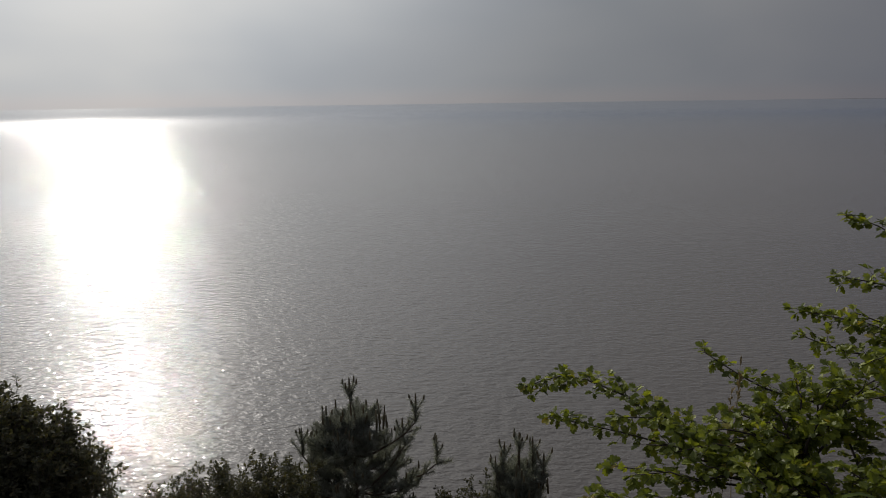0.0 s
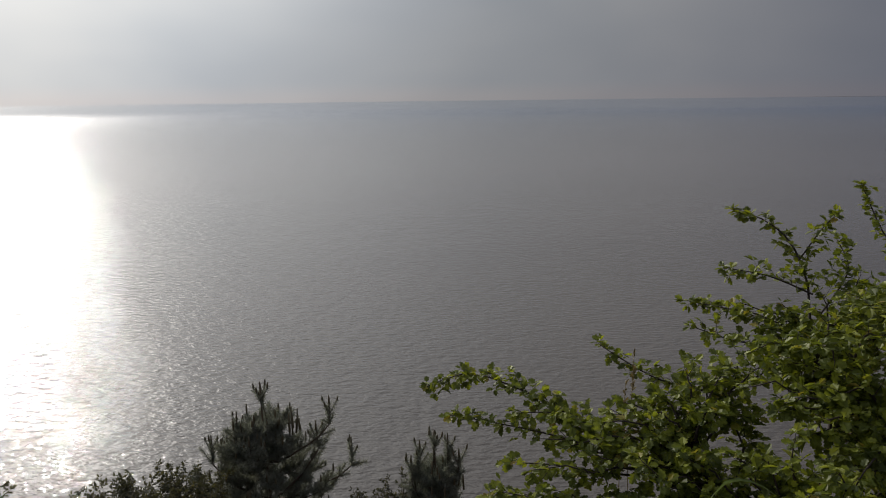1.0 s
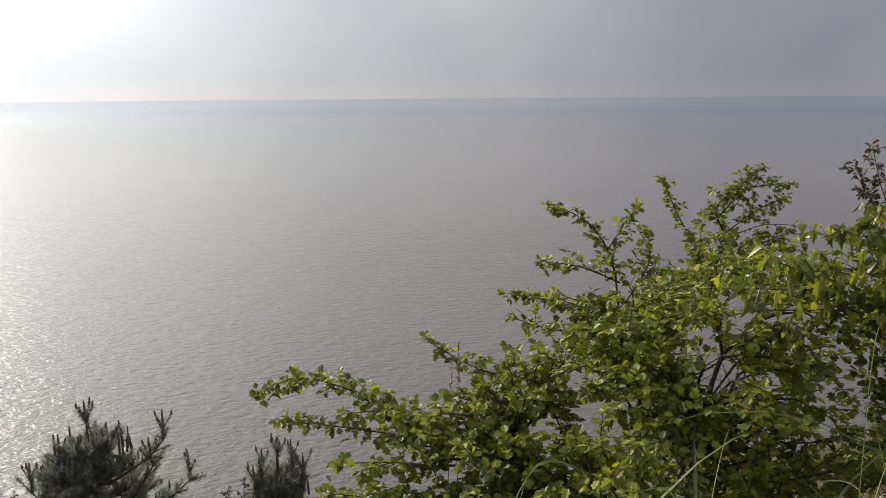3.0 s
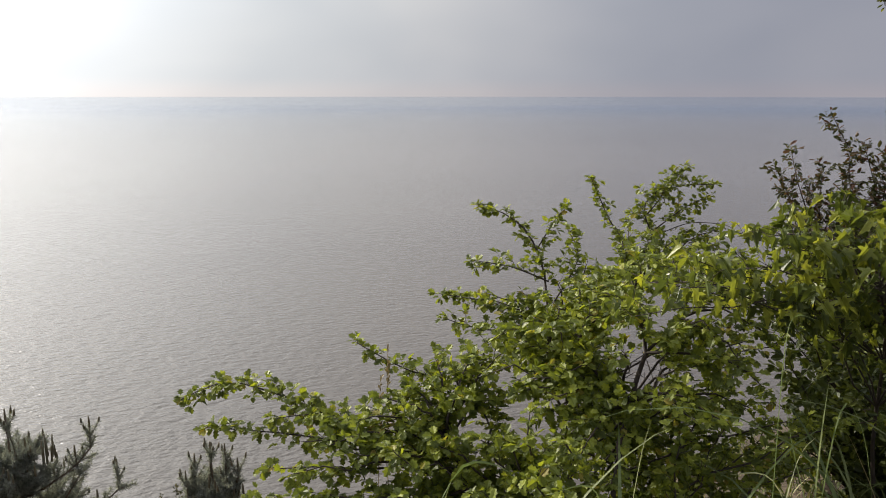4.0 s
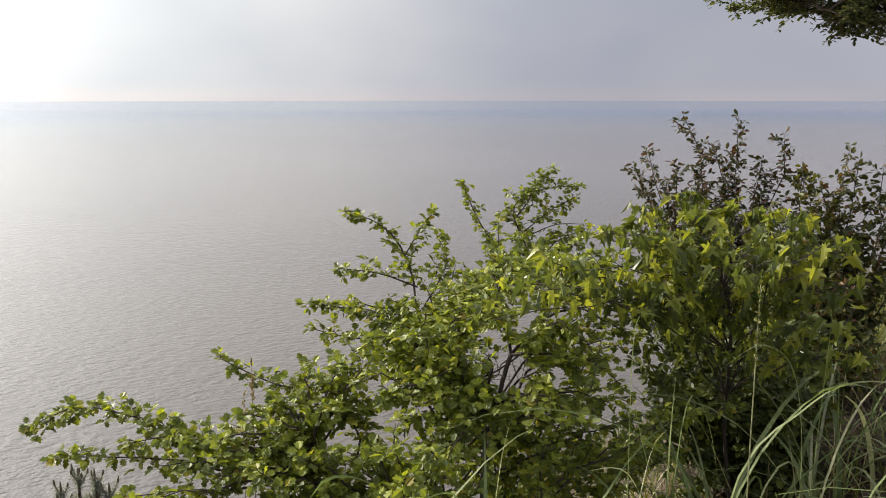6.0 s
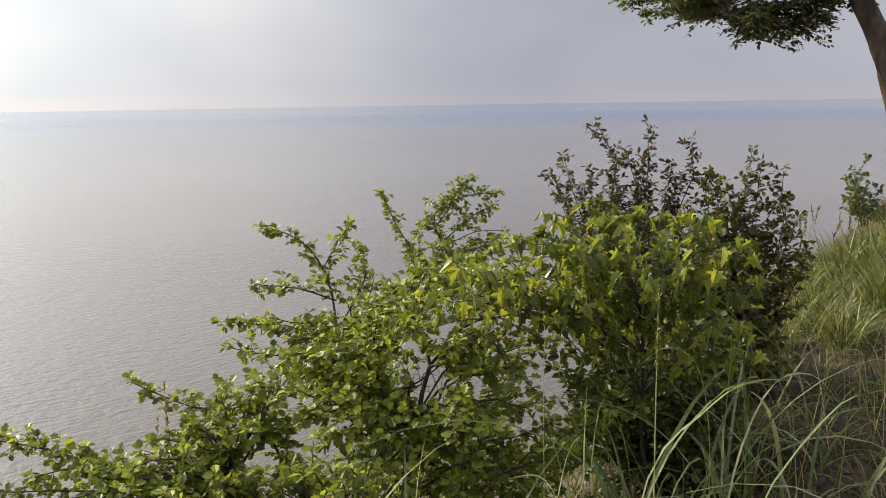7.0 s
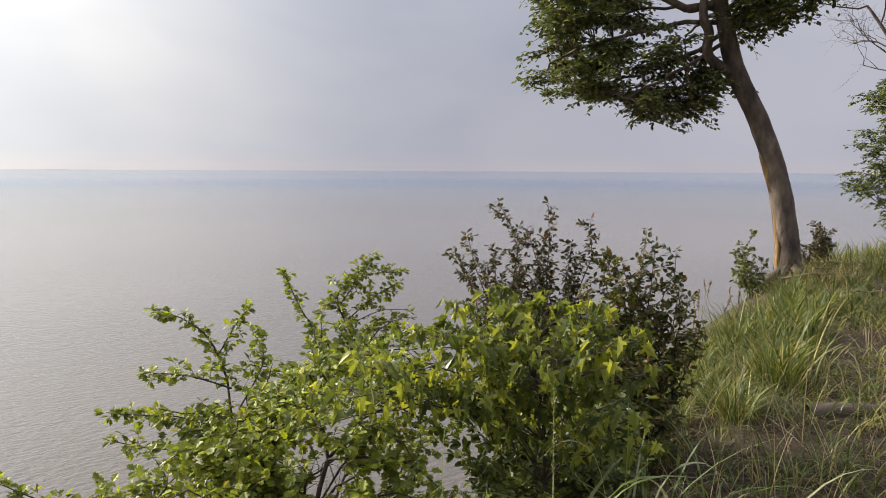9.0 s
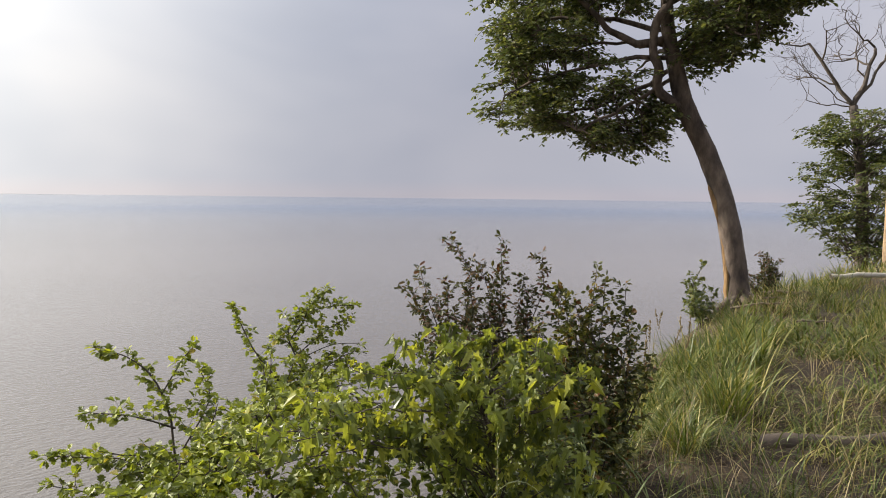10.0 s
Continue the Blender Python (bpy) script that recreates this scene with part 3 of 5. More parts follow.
    limbs = [
        (L, (1.34, 2.48, 0.64)), (L, (1.57, 2.38, 0.64)), (L, (1.33, 2.22, 0.57)), (L, (1.15, 2.28, 0.53)), (L, (0.99, 2.31, 0.49)), (knee, (1.71, 2.21, 0.70)),
        (L, (1.10, 2.45, 0.50)), (L, (1.20, 2.38, 0.56)), (L, (0.88, 2.28, 0.43)), (left[5], (0.76, 2.26, 0.36)), (left[4], (1.2, 2.1, 0.45)), (left[4], (1.46, 2.5, 0.57)),
        (left[4], (0.61, 2.21, 0.28)), (left[2], (0.92, 1.96, 0.36)), (left[1], (1.18, 1.77, 0.40)), (left[2], (1.43, 1.9, 0.48)), (knee, (1.65, 1.85, 0.60)), (foot, (1.86, 1.72, 0.50)),
        (foot, (1.35, 1.55, 0.25)), (foot, (2.15, 1.85, 0.45)), (M, (2.05, 2.75, 0.70)), (mid[5], (1.75, 2.65, 0.62)), (M, (1.95, 2.55, 0.72)), (M, (2.15, 2.6, 0.78)),
        (back[3], (2.35, 3.0, 0.72)), (back[4], (2.6, 3.1, 0.80)), (back[5], (2.62, 3.2, 0.88)), (back[5], (2.75, 3.3, 0.92)), (back[6], (2.85, 3.25, 0.84)), (back[6], (3.05, 3.2, 0.86)),
        (back[7], (3.1, 3.1, 0.80)), (back[7], (3.2, 3.15, 0.88)), (back[4], (2.85, 3.0, 0.80)), (back[3], (2.7, 2.85, 0.76)), (back[2], (2.4, 2.8, 0.74)), (back[2], (2.25, 2.9, 0.66)),
        (back[5], (2.9, 3.3, 0.70)), (back[6], (3.25, 3.0, 0.74)), (back[1], (2.3, 2.6, 0.80)), (back[1], (2.5, 2.6, 0.82)), (back[4], (2.5, 3.2, 0.66)), (back[6], (3.15, 3.3, 0.72)),
        (fork, (1.79, 2.30, 0.80)), (fork, (2.0, 2.1, 0.92)), (fork, (2.2, 2.3, 0.92)), (fork, (2.35, 2.45, 0.90)), (fork, (2.45, 2.15, 0.86)), (fork, (1.68, 2.2, 0.78)), (fork, (1.55, 2.35, 0.72)),
        (fork, (1.85, 2.35, 0.88)), (fork, (2.05, 2.4, 0.90)), (fork, (1.62, 2.05, 0.78)), (fork, (2.12, 1.95, 0.98)), (fork, (2.2, 1.9, 1.02)), (fork, (1.95, 1.85, 0.93)), (fork, (1.8, 1.9, 0.90)),
        (fork, (2.3, 1.95, 0.72)), (knee, (2.2, 1.8, 0.55)), (foot, (2.35, 1.75, 0.40)), (mid[5], (2.5, 2.4, 0.62)), (mid[4], (2.3, 2.5, 0.5)), (mid[3], (2.5, 2.2, 0.4)),
        (L, (1.50, 2.42, 0.60)), (L, (1.42, 2.35, 0.63)), (L, (1.62, 2.50, 0.66)), (M, (1.68, 2.55, 0.72)), (M, (1.78, 2.60, 0.78)), (M, (1.62, 2.60, 0.80)), (M, (1.95, 2.65, 0.80)), (M, (2.05, 2.6, 0.88)), (L, (1.25, 2.50, 0.50)), (left[5], (0.82, 2.40, 0.40)), (left[5], (0.70, 2.38, 0.33)), (left[5], (0.95, 2.20, 0.42)), (left[4], (0.58, 2.30, 0.22)), (left[5], (1.05, 2.35, 0.50)), (knee, (1.58, 2.25, 0.70)), (knee, (1.45, 2.2, 0.64)), (left[3], (1.45, 2.05, 0.45)), (left[2], (1.52, 1.95, 0.38)), (knee, (1.56, 2.05, 0.52)), (left[2], (1.48, 1.85, 0.30)), (left[3], (1.38, 2.1, 0.34)), (knee, (1.62, 1.95, 0.44)), (left[1], (1.42, 1.75, 0.42)), (left[1], (1.5, 1.7, 0.38)), (knee, (1.55, 1.8, 0.5)), (knee, (1.6, 1.7, 0.44)), (left[2], (1.35, 1.8, 0.42)), (left[2], (1.28, 1.9, 0.36)), (left[1], (1.45, 1.65, 0.28)),
        (left[3], (1.40, 1.86, 0.60)), (knee, (1.52, 1.93, 0.63)), (left[2], (1.45, 1.72, 0.58)), (left[2], (1.33, 1.66, 0.54)), (knee, (1.48, 2.08, 0.64)), (left[1], (1.35, 1.55, 0.52)), (left[3], (1.38, 1.95, 0.50)), (left[2], (1.46, 1.82, 0.50)),
        (fork, (1.96, 1.74, 0.87)), (fork, (2.03, 1.70, 0.79)), (fork, (1.97, 1.72, 0.74)), (fork, (2.16, 1.74, 0.85)), (fork, (2.02, 1.58, 0.74)), (knee, (1.86, 1.55, 0.66)), (knee, (1.79, 1.60, 0.66)), (fork, (1.72, 2.02, 0.86)), (fork, (1.74, 1.92, 0.91)), (fork, (2.1, 1.9, 0.78)), (fork, (2.15, 2.05, 0.7)),
        (knee, (1.64, 2.35, 0.68)), (knee, (1.74, 2.42, 0.70)), (M, (1.80, 2.48, 0.66)), (M, (1.66, 2.45, 0.60)), (M, (1.58, 2.50, 0.54)), (knee, (1.55, 2.15, 0.58)), (knee, (1.66, 2.12, 0.62)), (fork, (1.74, 2.18, 0.74)), (fork, (1.82, 2.25, 0.86)), (M, (1.90, 2.40, 0.62)), (M, (2.05, 2.45, 0.70)), (back[1], (2.15, 2.40, 0.74)), (back[1], (2.2, 2.55, 0.64)), (M, (1.72, 2.3, 0.48)), (M, (1.85, 2.3, 0.40)), (L, (1.5, 2.3, 0.48)), (back[2], (2.45, 2.7, 0.62)), (back[3], (2.55, 2.95, 0.68)),
        (fork, (1.70, 1.80, 0.80)), (fork, (1.58, 1.95, 0.70)), (knee, (1.48, 2.05, 0.62)), (knee, (1.52, 1.75, 0.52)), (left[3], (1.30, 2.0, 0.50)), (left[3], (1.05, 2.1, 0.45)),
    ]
    # low inner growth that fills the bush towards the brink
    for k in range(54):
        x, y = rng.uniform(0.5, 2.7), rng.uniform(1.5, 2.6)
        top = 0.16 + 0.24 * x
        if abs(x - 1.88) < 0.2 and abs(y - 1.95) < 0.45:
            continue
        limbs.append((left[rng.integers(1, 6)] if x < 1.6 else mid[rng.integers(1, 5)], (x, y, top * rng.uniform(0.1, 0.98))))
    for a, b in limbs:
        b = np.array(b)
        if a is fork:
            a = leaders[np.argmin(np.linalg.norm(leaders - b, axis=1) + rng.uniform(0, 0.2, 27) + 0.3 * (leaders[:, 2] > b[2]))]
        limb = Tubes()
        leafy_limb(rng, limb, leaves, bend(a, b, (0, 0, 0.05), 8, rng, 0.02), 0.0055, 0.002, 0.040, 0.155, 0.021, (3, 5), 0.031, 0.2, 6, 0.7, 0.40)
        part("branch", limb.mesh("branch", TWIG, o), bush)
    # the foliage stays open round the fork
    ahead = unit(np.array((1.45, 2.08, -0.95)))
    away = np.array(leaves.pos) - (1.90, 1.98, 0.66)
    aside = np.linalg.norm(away - (away @ ahead)[:, None] * ahead, axis=1)
    leaves.keep(aside > 0.06 + 0.06 * rng.random(len(aside)))
    pos = np.array(leaves.pos)
    near = np.argsort(pos[:, 0] * 0.35 + pos[:, 1] - 0.4 * pos[:, 2])[:280]
    me = mesh_of("leaf", HAW_SHAPE[0], HAW_SHAPE[1], HAW_LEAF_ONE)
    leaves.singles("leaf", me, bush, near)
    rest = np.setdiff1d(np.arange(len(pos)), near)
    part("foliage", leaves.mesh("foliage", HAW_LEAF, o, rest), bush, "small lobed leaves in bunches", "stuff")


def build_maple():
    rng = np.random.default_rng(5)
    tree = thing("maple_sapling", (2.85, 1.75, float(ground_height(2.85, 1.75))), "young maple sapling with broad bright green lobed leaves", "sapling")
    o = under(tree)
    wood, leaves = Tubes(), Leaves(MAPLE_SHAPE)
    stem = spline((o + (0, 0, -0.05), o + (-0.1, 0.0, 0.4), (2.58, 1.62, 0.85), (2.42, 1.62, 1.12)), 10)
    wood.add(stem, np.linspace(0.009, 0.004, 10), 7)
    tips = ((2.12, 1.83, 1.15), (2.30, 1.82, 1.22), (2.49, 1.77, 1.23), (2.61, 1.63, 1.20), (2.72, 1.48, 1.17), (2.70, 1.30, 1.12), (2.62, 1.22, 1.04), (2.47, 1.28, 1.13), (2.30, 1.33, 1.09),
            (2.29, 1.51, 1.13), (2.11, 1.56, 1.14), (1.84, 1.68, 1.11), (1.70, 1.70, 1.05), (1.63, 1.68, 0.96), (1.93, 1.60, 1.09), (2.12, 1.52, 1.03), (2.03, 1.60, 1.18), (2.46, 1.14, 0.96),
            (2.39, 1.26, 1.08), (2.21, 1.35, 1.07), (1.72, 1.58, 1.06), (1.95, 1.80, 1.08), (2.4, 1.65, 1.18), (2.85, 1.6, 1.15), (2.8, 1.4, 1.08), (2.55, 1.4, 1.14), (2.2, 1.7, 1.16), (1.85, 1.85, 1.0), (2.65, 1.8, 1.18), (2.55, 1.1, 0.86))
    tips += ((2.45, 1.5, 0.95), (2.6, 1.45, 0.92), (2.3, 1.6, 0.95), (2.5, 1.32, 0.9), (2.7, 1.5, 1.0), (2.35, 1.45, 1.02), (2.15, 1.65, 1.02), (2.0, 1.7, 1.02))
    limbs = [(stem[int(np.clip(rng.normal((b[2] - 0.35) / 0.9 * 8.0, 0.9), 4, 9))], np.array(b)) for b in tips]
    for a, b in limbs:
        pts = bend(a, b, (0, 0, 0.06), 7, rng, 0.015)
        wood.add(pts, np.linspace(0.0035, 0.0015, 7), 5)
        run = unit(pts[-1] - pts[0])
        side = unit(np.cross(run, (0, 0, 1)))
        for s in np.linspace(0.3, 1.0, 14):
            k = min(int(s * 6), 5)
            at = pts[k] + (pts[k + 1] - pts[k]) * (s * 6 - k)
            for sign in (-1, 1):
                stalk = unit(run * 0.4 + sign * side + rng.normal(size=3) * 0.35 + (0, 0, 0.25)) * rng.uniform(0.04, 0.075)
                wood.add((at, at + stalk * 0.5 + (0, 0, 0.004), at + stalk), (0.0012, 0.001, 0.001), 3)
                axis = unit(stalk * 11 + np.array((0, 0, -0.85)) + rng.normal(size=3) * 0.3)
                face = unit(np.array((-0.1, 0.0, 0.8)) + stalk * 9 + rng.normal(size=3) * 0.55)
                leaves.add(at + stalk, axis, face, rng.uniform(0.024, 0.050))
    part("stem", wood.mesh("stem", TWIG, o), tree, "thin brown stem and leaf stalks")
    me = mesh_of("leaf", MAPLE_SHAPE[0], MAPLE_SHAPE[1], MAPLE_LEAF)
    order = np.argsort(np.array(leaves.pos)[:, 1] - 0.5 * np.array(leaves.pos)[:, 2])
    leaves.singles("leaf", me, tree, order[:300])
    part("foliage", leaves.mesh("foliage", MAPLE_LEAVES, o, order[300:]), tree, "broad lobed leaves", "stuff")


def stem_bush(name, place, label, tips, leaf_mat, shape, size, rng, gap=0.06, twig=0.2, spacing=0.022, cluster=(1, 3), bare=0.3, r=0.008, category="bush", up=0.4):
    bush = thing(name, place, label, category)
    o = under(bush)
    leaves = Leaves(shape)
    for tip in tips:
        a = o + rng.normal(size=3) * (0.06, 0.06, 0) + (0, 0, -0.05)
        pts = bend(a, tip, rng.normal(size=3) * 0.05 + (0, 0, 0.02), 9, rng, 0.02)
        wood = Tubes()
        leafy_limb(rng, wood, leaves, pts, r, 0.002, gap, twig, spacing, cluster, size, bare, 5, up)
        part("branch", wood.mesh("branch", TWIG, o), bush)
    part("foliage", leaves.mesh("foliage", leaf_mat, o), bush, "", "stuff")
    return bush


def build_bushes():
    rng = np.random.default_rng(21)
    gz = lambda x, y: float(ground_height(x, y))
    tips = [(3.83, 3.03, 1.46), (4.01, 2.82, 1.45), (3.92, 2.89, 1.30), (3.67, 3.14, 1.27), (3.62, 3.19, 1.18), (3.65, 3.02, 1.12), (3.75, 3.0, 1.18), (3.88, 2.95, 1.25), (4.15, 2.62, 1.36), (4.08, 2.7, 1.22), (3.8, 2.9, 1.1), (3.95, 2.8, 1.1), (3.7, 2.85, 1.0), (3.85, 2.75, 1.0), (4.0, 2.65, 1.0), (3.55, 2.9, 0.95)]
    stem_bush("blackthorn_bush", (3.85, 2.65, gz(3.85, 2.65)), "blackthorn bush with dark purplish green leaves on upright twigs", tips, SLOE_LEAF, SLOE_SHAPE, 0.033, rng, 0.026, 0.18, 0.015, (2, 5), 0.35)
    tips = [(4.03, 2.41, 1.20), (4.07, 2.33, 1.14), (4.23, 2.30, 1.31), (4.26, 2.26, 1.24), (4.33, 2.17, 1.20), (4.29, 2.17, 1.08), (4.18, 2.52, 1.18), (4.21, 2.08, 0.98), (4.22, 1.95, 0.84), (3.85, 2.05, 0.79), (3.80, 1.98, 0.70), (4.12, 2.25, 1.06), (4.1, 2.4, 1.05), (3.9, 2.3, 0.95), (4.0, 2.15, 0.85),
            (3.8, 2.1, 0.75), (3.85, 2.0, 0.6), (3.75, 2.3, 0.9), (3.7, 2.45, 0.95), (3.75, 1.85, 0.5), (3.7, 1.95, 0.35), (3.6, 2.1, 0.6), (3.9, 2.45, 1.0), (4.15, 2.15, 0.9)]
    stem_bush("privet_bush", (3.95, 2.2, gz(3.95, 2.2)), "dense dark green bush with oval leaves at the cliff edge", tips, PRIVET_LEAF, OVAL_SHAPE, 0.033, rng, 0.028, 0.19, 0.017, (2, 5), 0.2)
    tips = [(2.49, 1.94, 0.78), (2.47, 1.88, 0.62), (3.2, 1.9, 0.75), (3.0, 2.1, 0.8), (3.4, 1.9, 0.6), (3.5, 2.2, 0.85), (2.8, 1.75, 0.6), (3.0, 1.6, 0.45), (3.3, 1.7, 0.4), (2.7, 2.2, 0.75), (3.3, 2.4, 0.9), (3.6, 2.0, 0.5), (2.6, 1.75, 0.5), (2.7, 1.9, 0.7), (2.9, 1.9, 0.35), (3.2, 1.8, 0.2), (2.6, 1.9, 0.3), (3.5, 1.9, 0.3), (3.5, 2.5, 0.92), (3.3, 2.6, 0.9), (3.1, 2.4, 0.88), (2.9, 2.3, 0.85), (2.75, 1.6, 0.7), (2.95, 1.75, 0.85), (3.2, 1.65, 0.6)]
    stem_bush("dogwood_bush", (3.1, 1.95, gz(3.1, 1.95)), "shaded dark green bush with oval leaves behind the grass", tips, DARK_LEAF, OVAL_SHAPE, 0.038, rng, 0.04, 0.28, 0.020, (3, 5), 0.1)
    # low growth on the slope
    tips = []
    for k in range(120):
        x = rng.uniform(-2.75, -1.92)
        tips.append((x, 3.9 + rng.uniform(-0.3, 0.25), np.interp(x, (-2.75, -2.25, -2.05, -1.86), (0.16, -0.06, -0.24, -0.52)) - abs(rng.normal()) * 0.12))
    stem_bush("slope_bush", (-2.5, 3.7, gz(-2.5, 3.7)), "dark twiggy shrub on the slope against glittering water", tips, SLOPE_LEAF, SLOE_SHAPE, 0.030, rng, 0.03, 0.30, 0.018, (3, 5), 0.2, 0.008)
    for cx, cy, top, w in ((-2.35, 7.0, -2.06, 0.35), (-1.95, 7.2, -2.03, 0.4), (-1.6, 7.2, -2.02, 0.35), (0.2, 7.9, -2.68, 0.35), (-2.6, 6.8, -2.08, 0.25)):
        tips = [(cx + rng.uniform(-w, w), cy + rng.uniform(-w, w), top - abs(rng.normal()) * 0.18) for _ in range(24)]
        stem_bush("low_shrub", (cx, cy, gz(cx, cy)), "low dark shrub below the cliff edge", tips, SLOPE_LEAF, SLOE_SHAPE, 0.036, rng, 0.045, 0.28, 0.02, (3, 5), 0.65, 0.012)
    tips = [(9.95, 4.5, 0.86), (9.75, 4.55, 0.74), (9.9, 4.7, 0.62), (9.65, 4.45, 0.52), (9.85, 4.35, 0.45), (10.1, 4.55, 0.6), (10.05, 4.4, 0.5)]
    stem_bush("root_sprout", (9.9, 4.4, gz(9.9, 4.4)), "leafy green sprout beside the leaning beech trunk", tips, BEECH_LEAF, OVAL_SHAPE, 0.060, rng, 0.05, 0.20, 0.03, (2, 3), 0.2)
    tips = [(11.45 + rng.normal() * 0.13, 4.3 + rng.normal() * 0.13, 0.95 - abs(rng.normal()) * 0.2) for _ in range(10)]
    stem_bush("grey_bush", (11.5, 4.32, gz(11.5, 4.32)), "small greyish bush behind the beech trunk", tips, SLOE_LEAF, SLOE_SHAPE, 0.045, rng, 0.045, 0.2, 0.022, (3, 5), 0.15)



def spray(rng, wood, leaves, root, centre, size, leaf, count):
    """A flat fan of twigs and leaves, as beech carries them."""
    way = unit(centre - root)
    reach = np.linalg.norm(centre - root)
    pts = bend(root, centre, (0, 0, 0.12 * reach), 7, rng, 0.03)
    wood.add(pts, np.linspace(0.008 + 0.004 * min(reach, 1.5), 0.004, 7), 5)
    flat = unit((way[0], way[1], 0.0))
    side = np.array((-flat[1], flat[0], 0.0))
    for k in range(count):
        s = rng.uniform(0.45, 1.0)
        i = min(int(s * 6), 5)
        at = pts[i] + (pts[i + 1] - pts[i]) * (s * 6 - i)
        head = unit(flat * rng.uniform(0.1, 1.0) + side * rng.uniform(-1.2, 1.2) + (0, 0, rng.uniform(-0.32, 0.12)))
        length = size * rng.uniform(0.4, 1.0)
        tw = bend(at, at + head * length, (0, 0, 0.04), 5, rng, 0.03)
        wood.add(tw, np.linspace(0.006, 0.002, 5), 3)
        across = unit(np.cross(head, (0, 0, 1)))
        for j, q in enumerate(np.arange(0.1, 1.02, 0.025 / length)):
            m = min(int(q * 4), 3)
            p = tw[m] + (tw[m + 1] - tw[m]) * (q * 4 - m)
            axis = unit(head * 0.7 + across * (1 if j % 2 else -1) * 0.9 + rng.normal(size=3) * 0.3 + (0, 0, -0.15))
            leaves.add(p + axis * 0.01 + rng.normal(size=3) * 0.02, axis, unit(np.array((0, 0, 1.0)) + rng.normal(size=3) * 0.4), leaf * rng.uniform(0.65, 1.15))


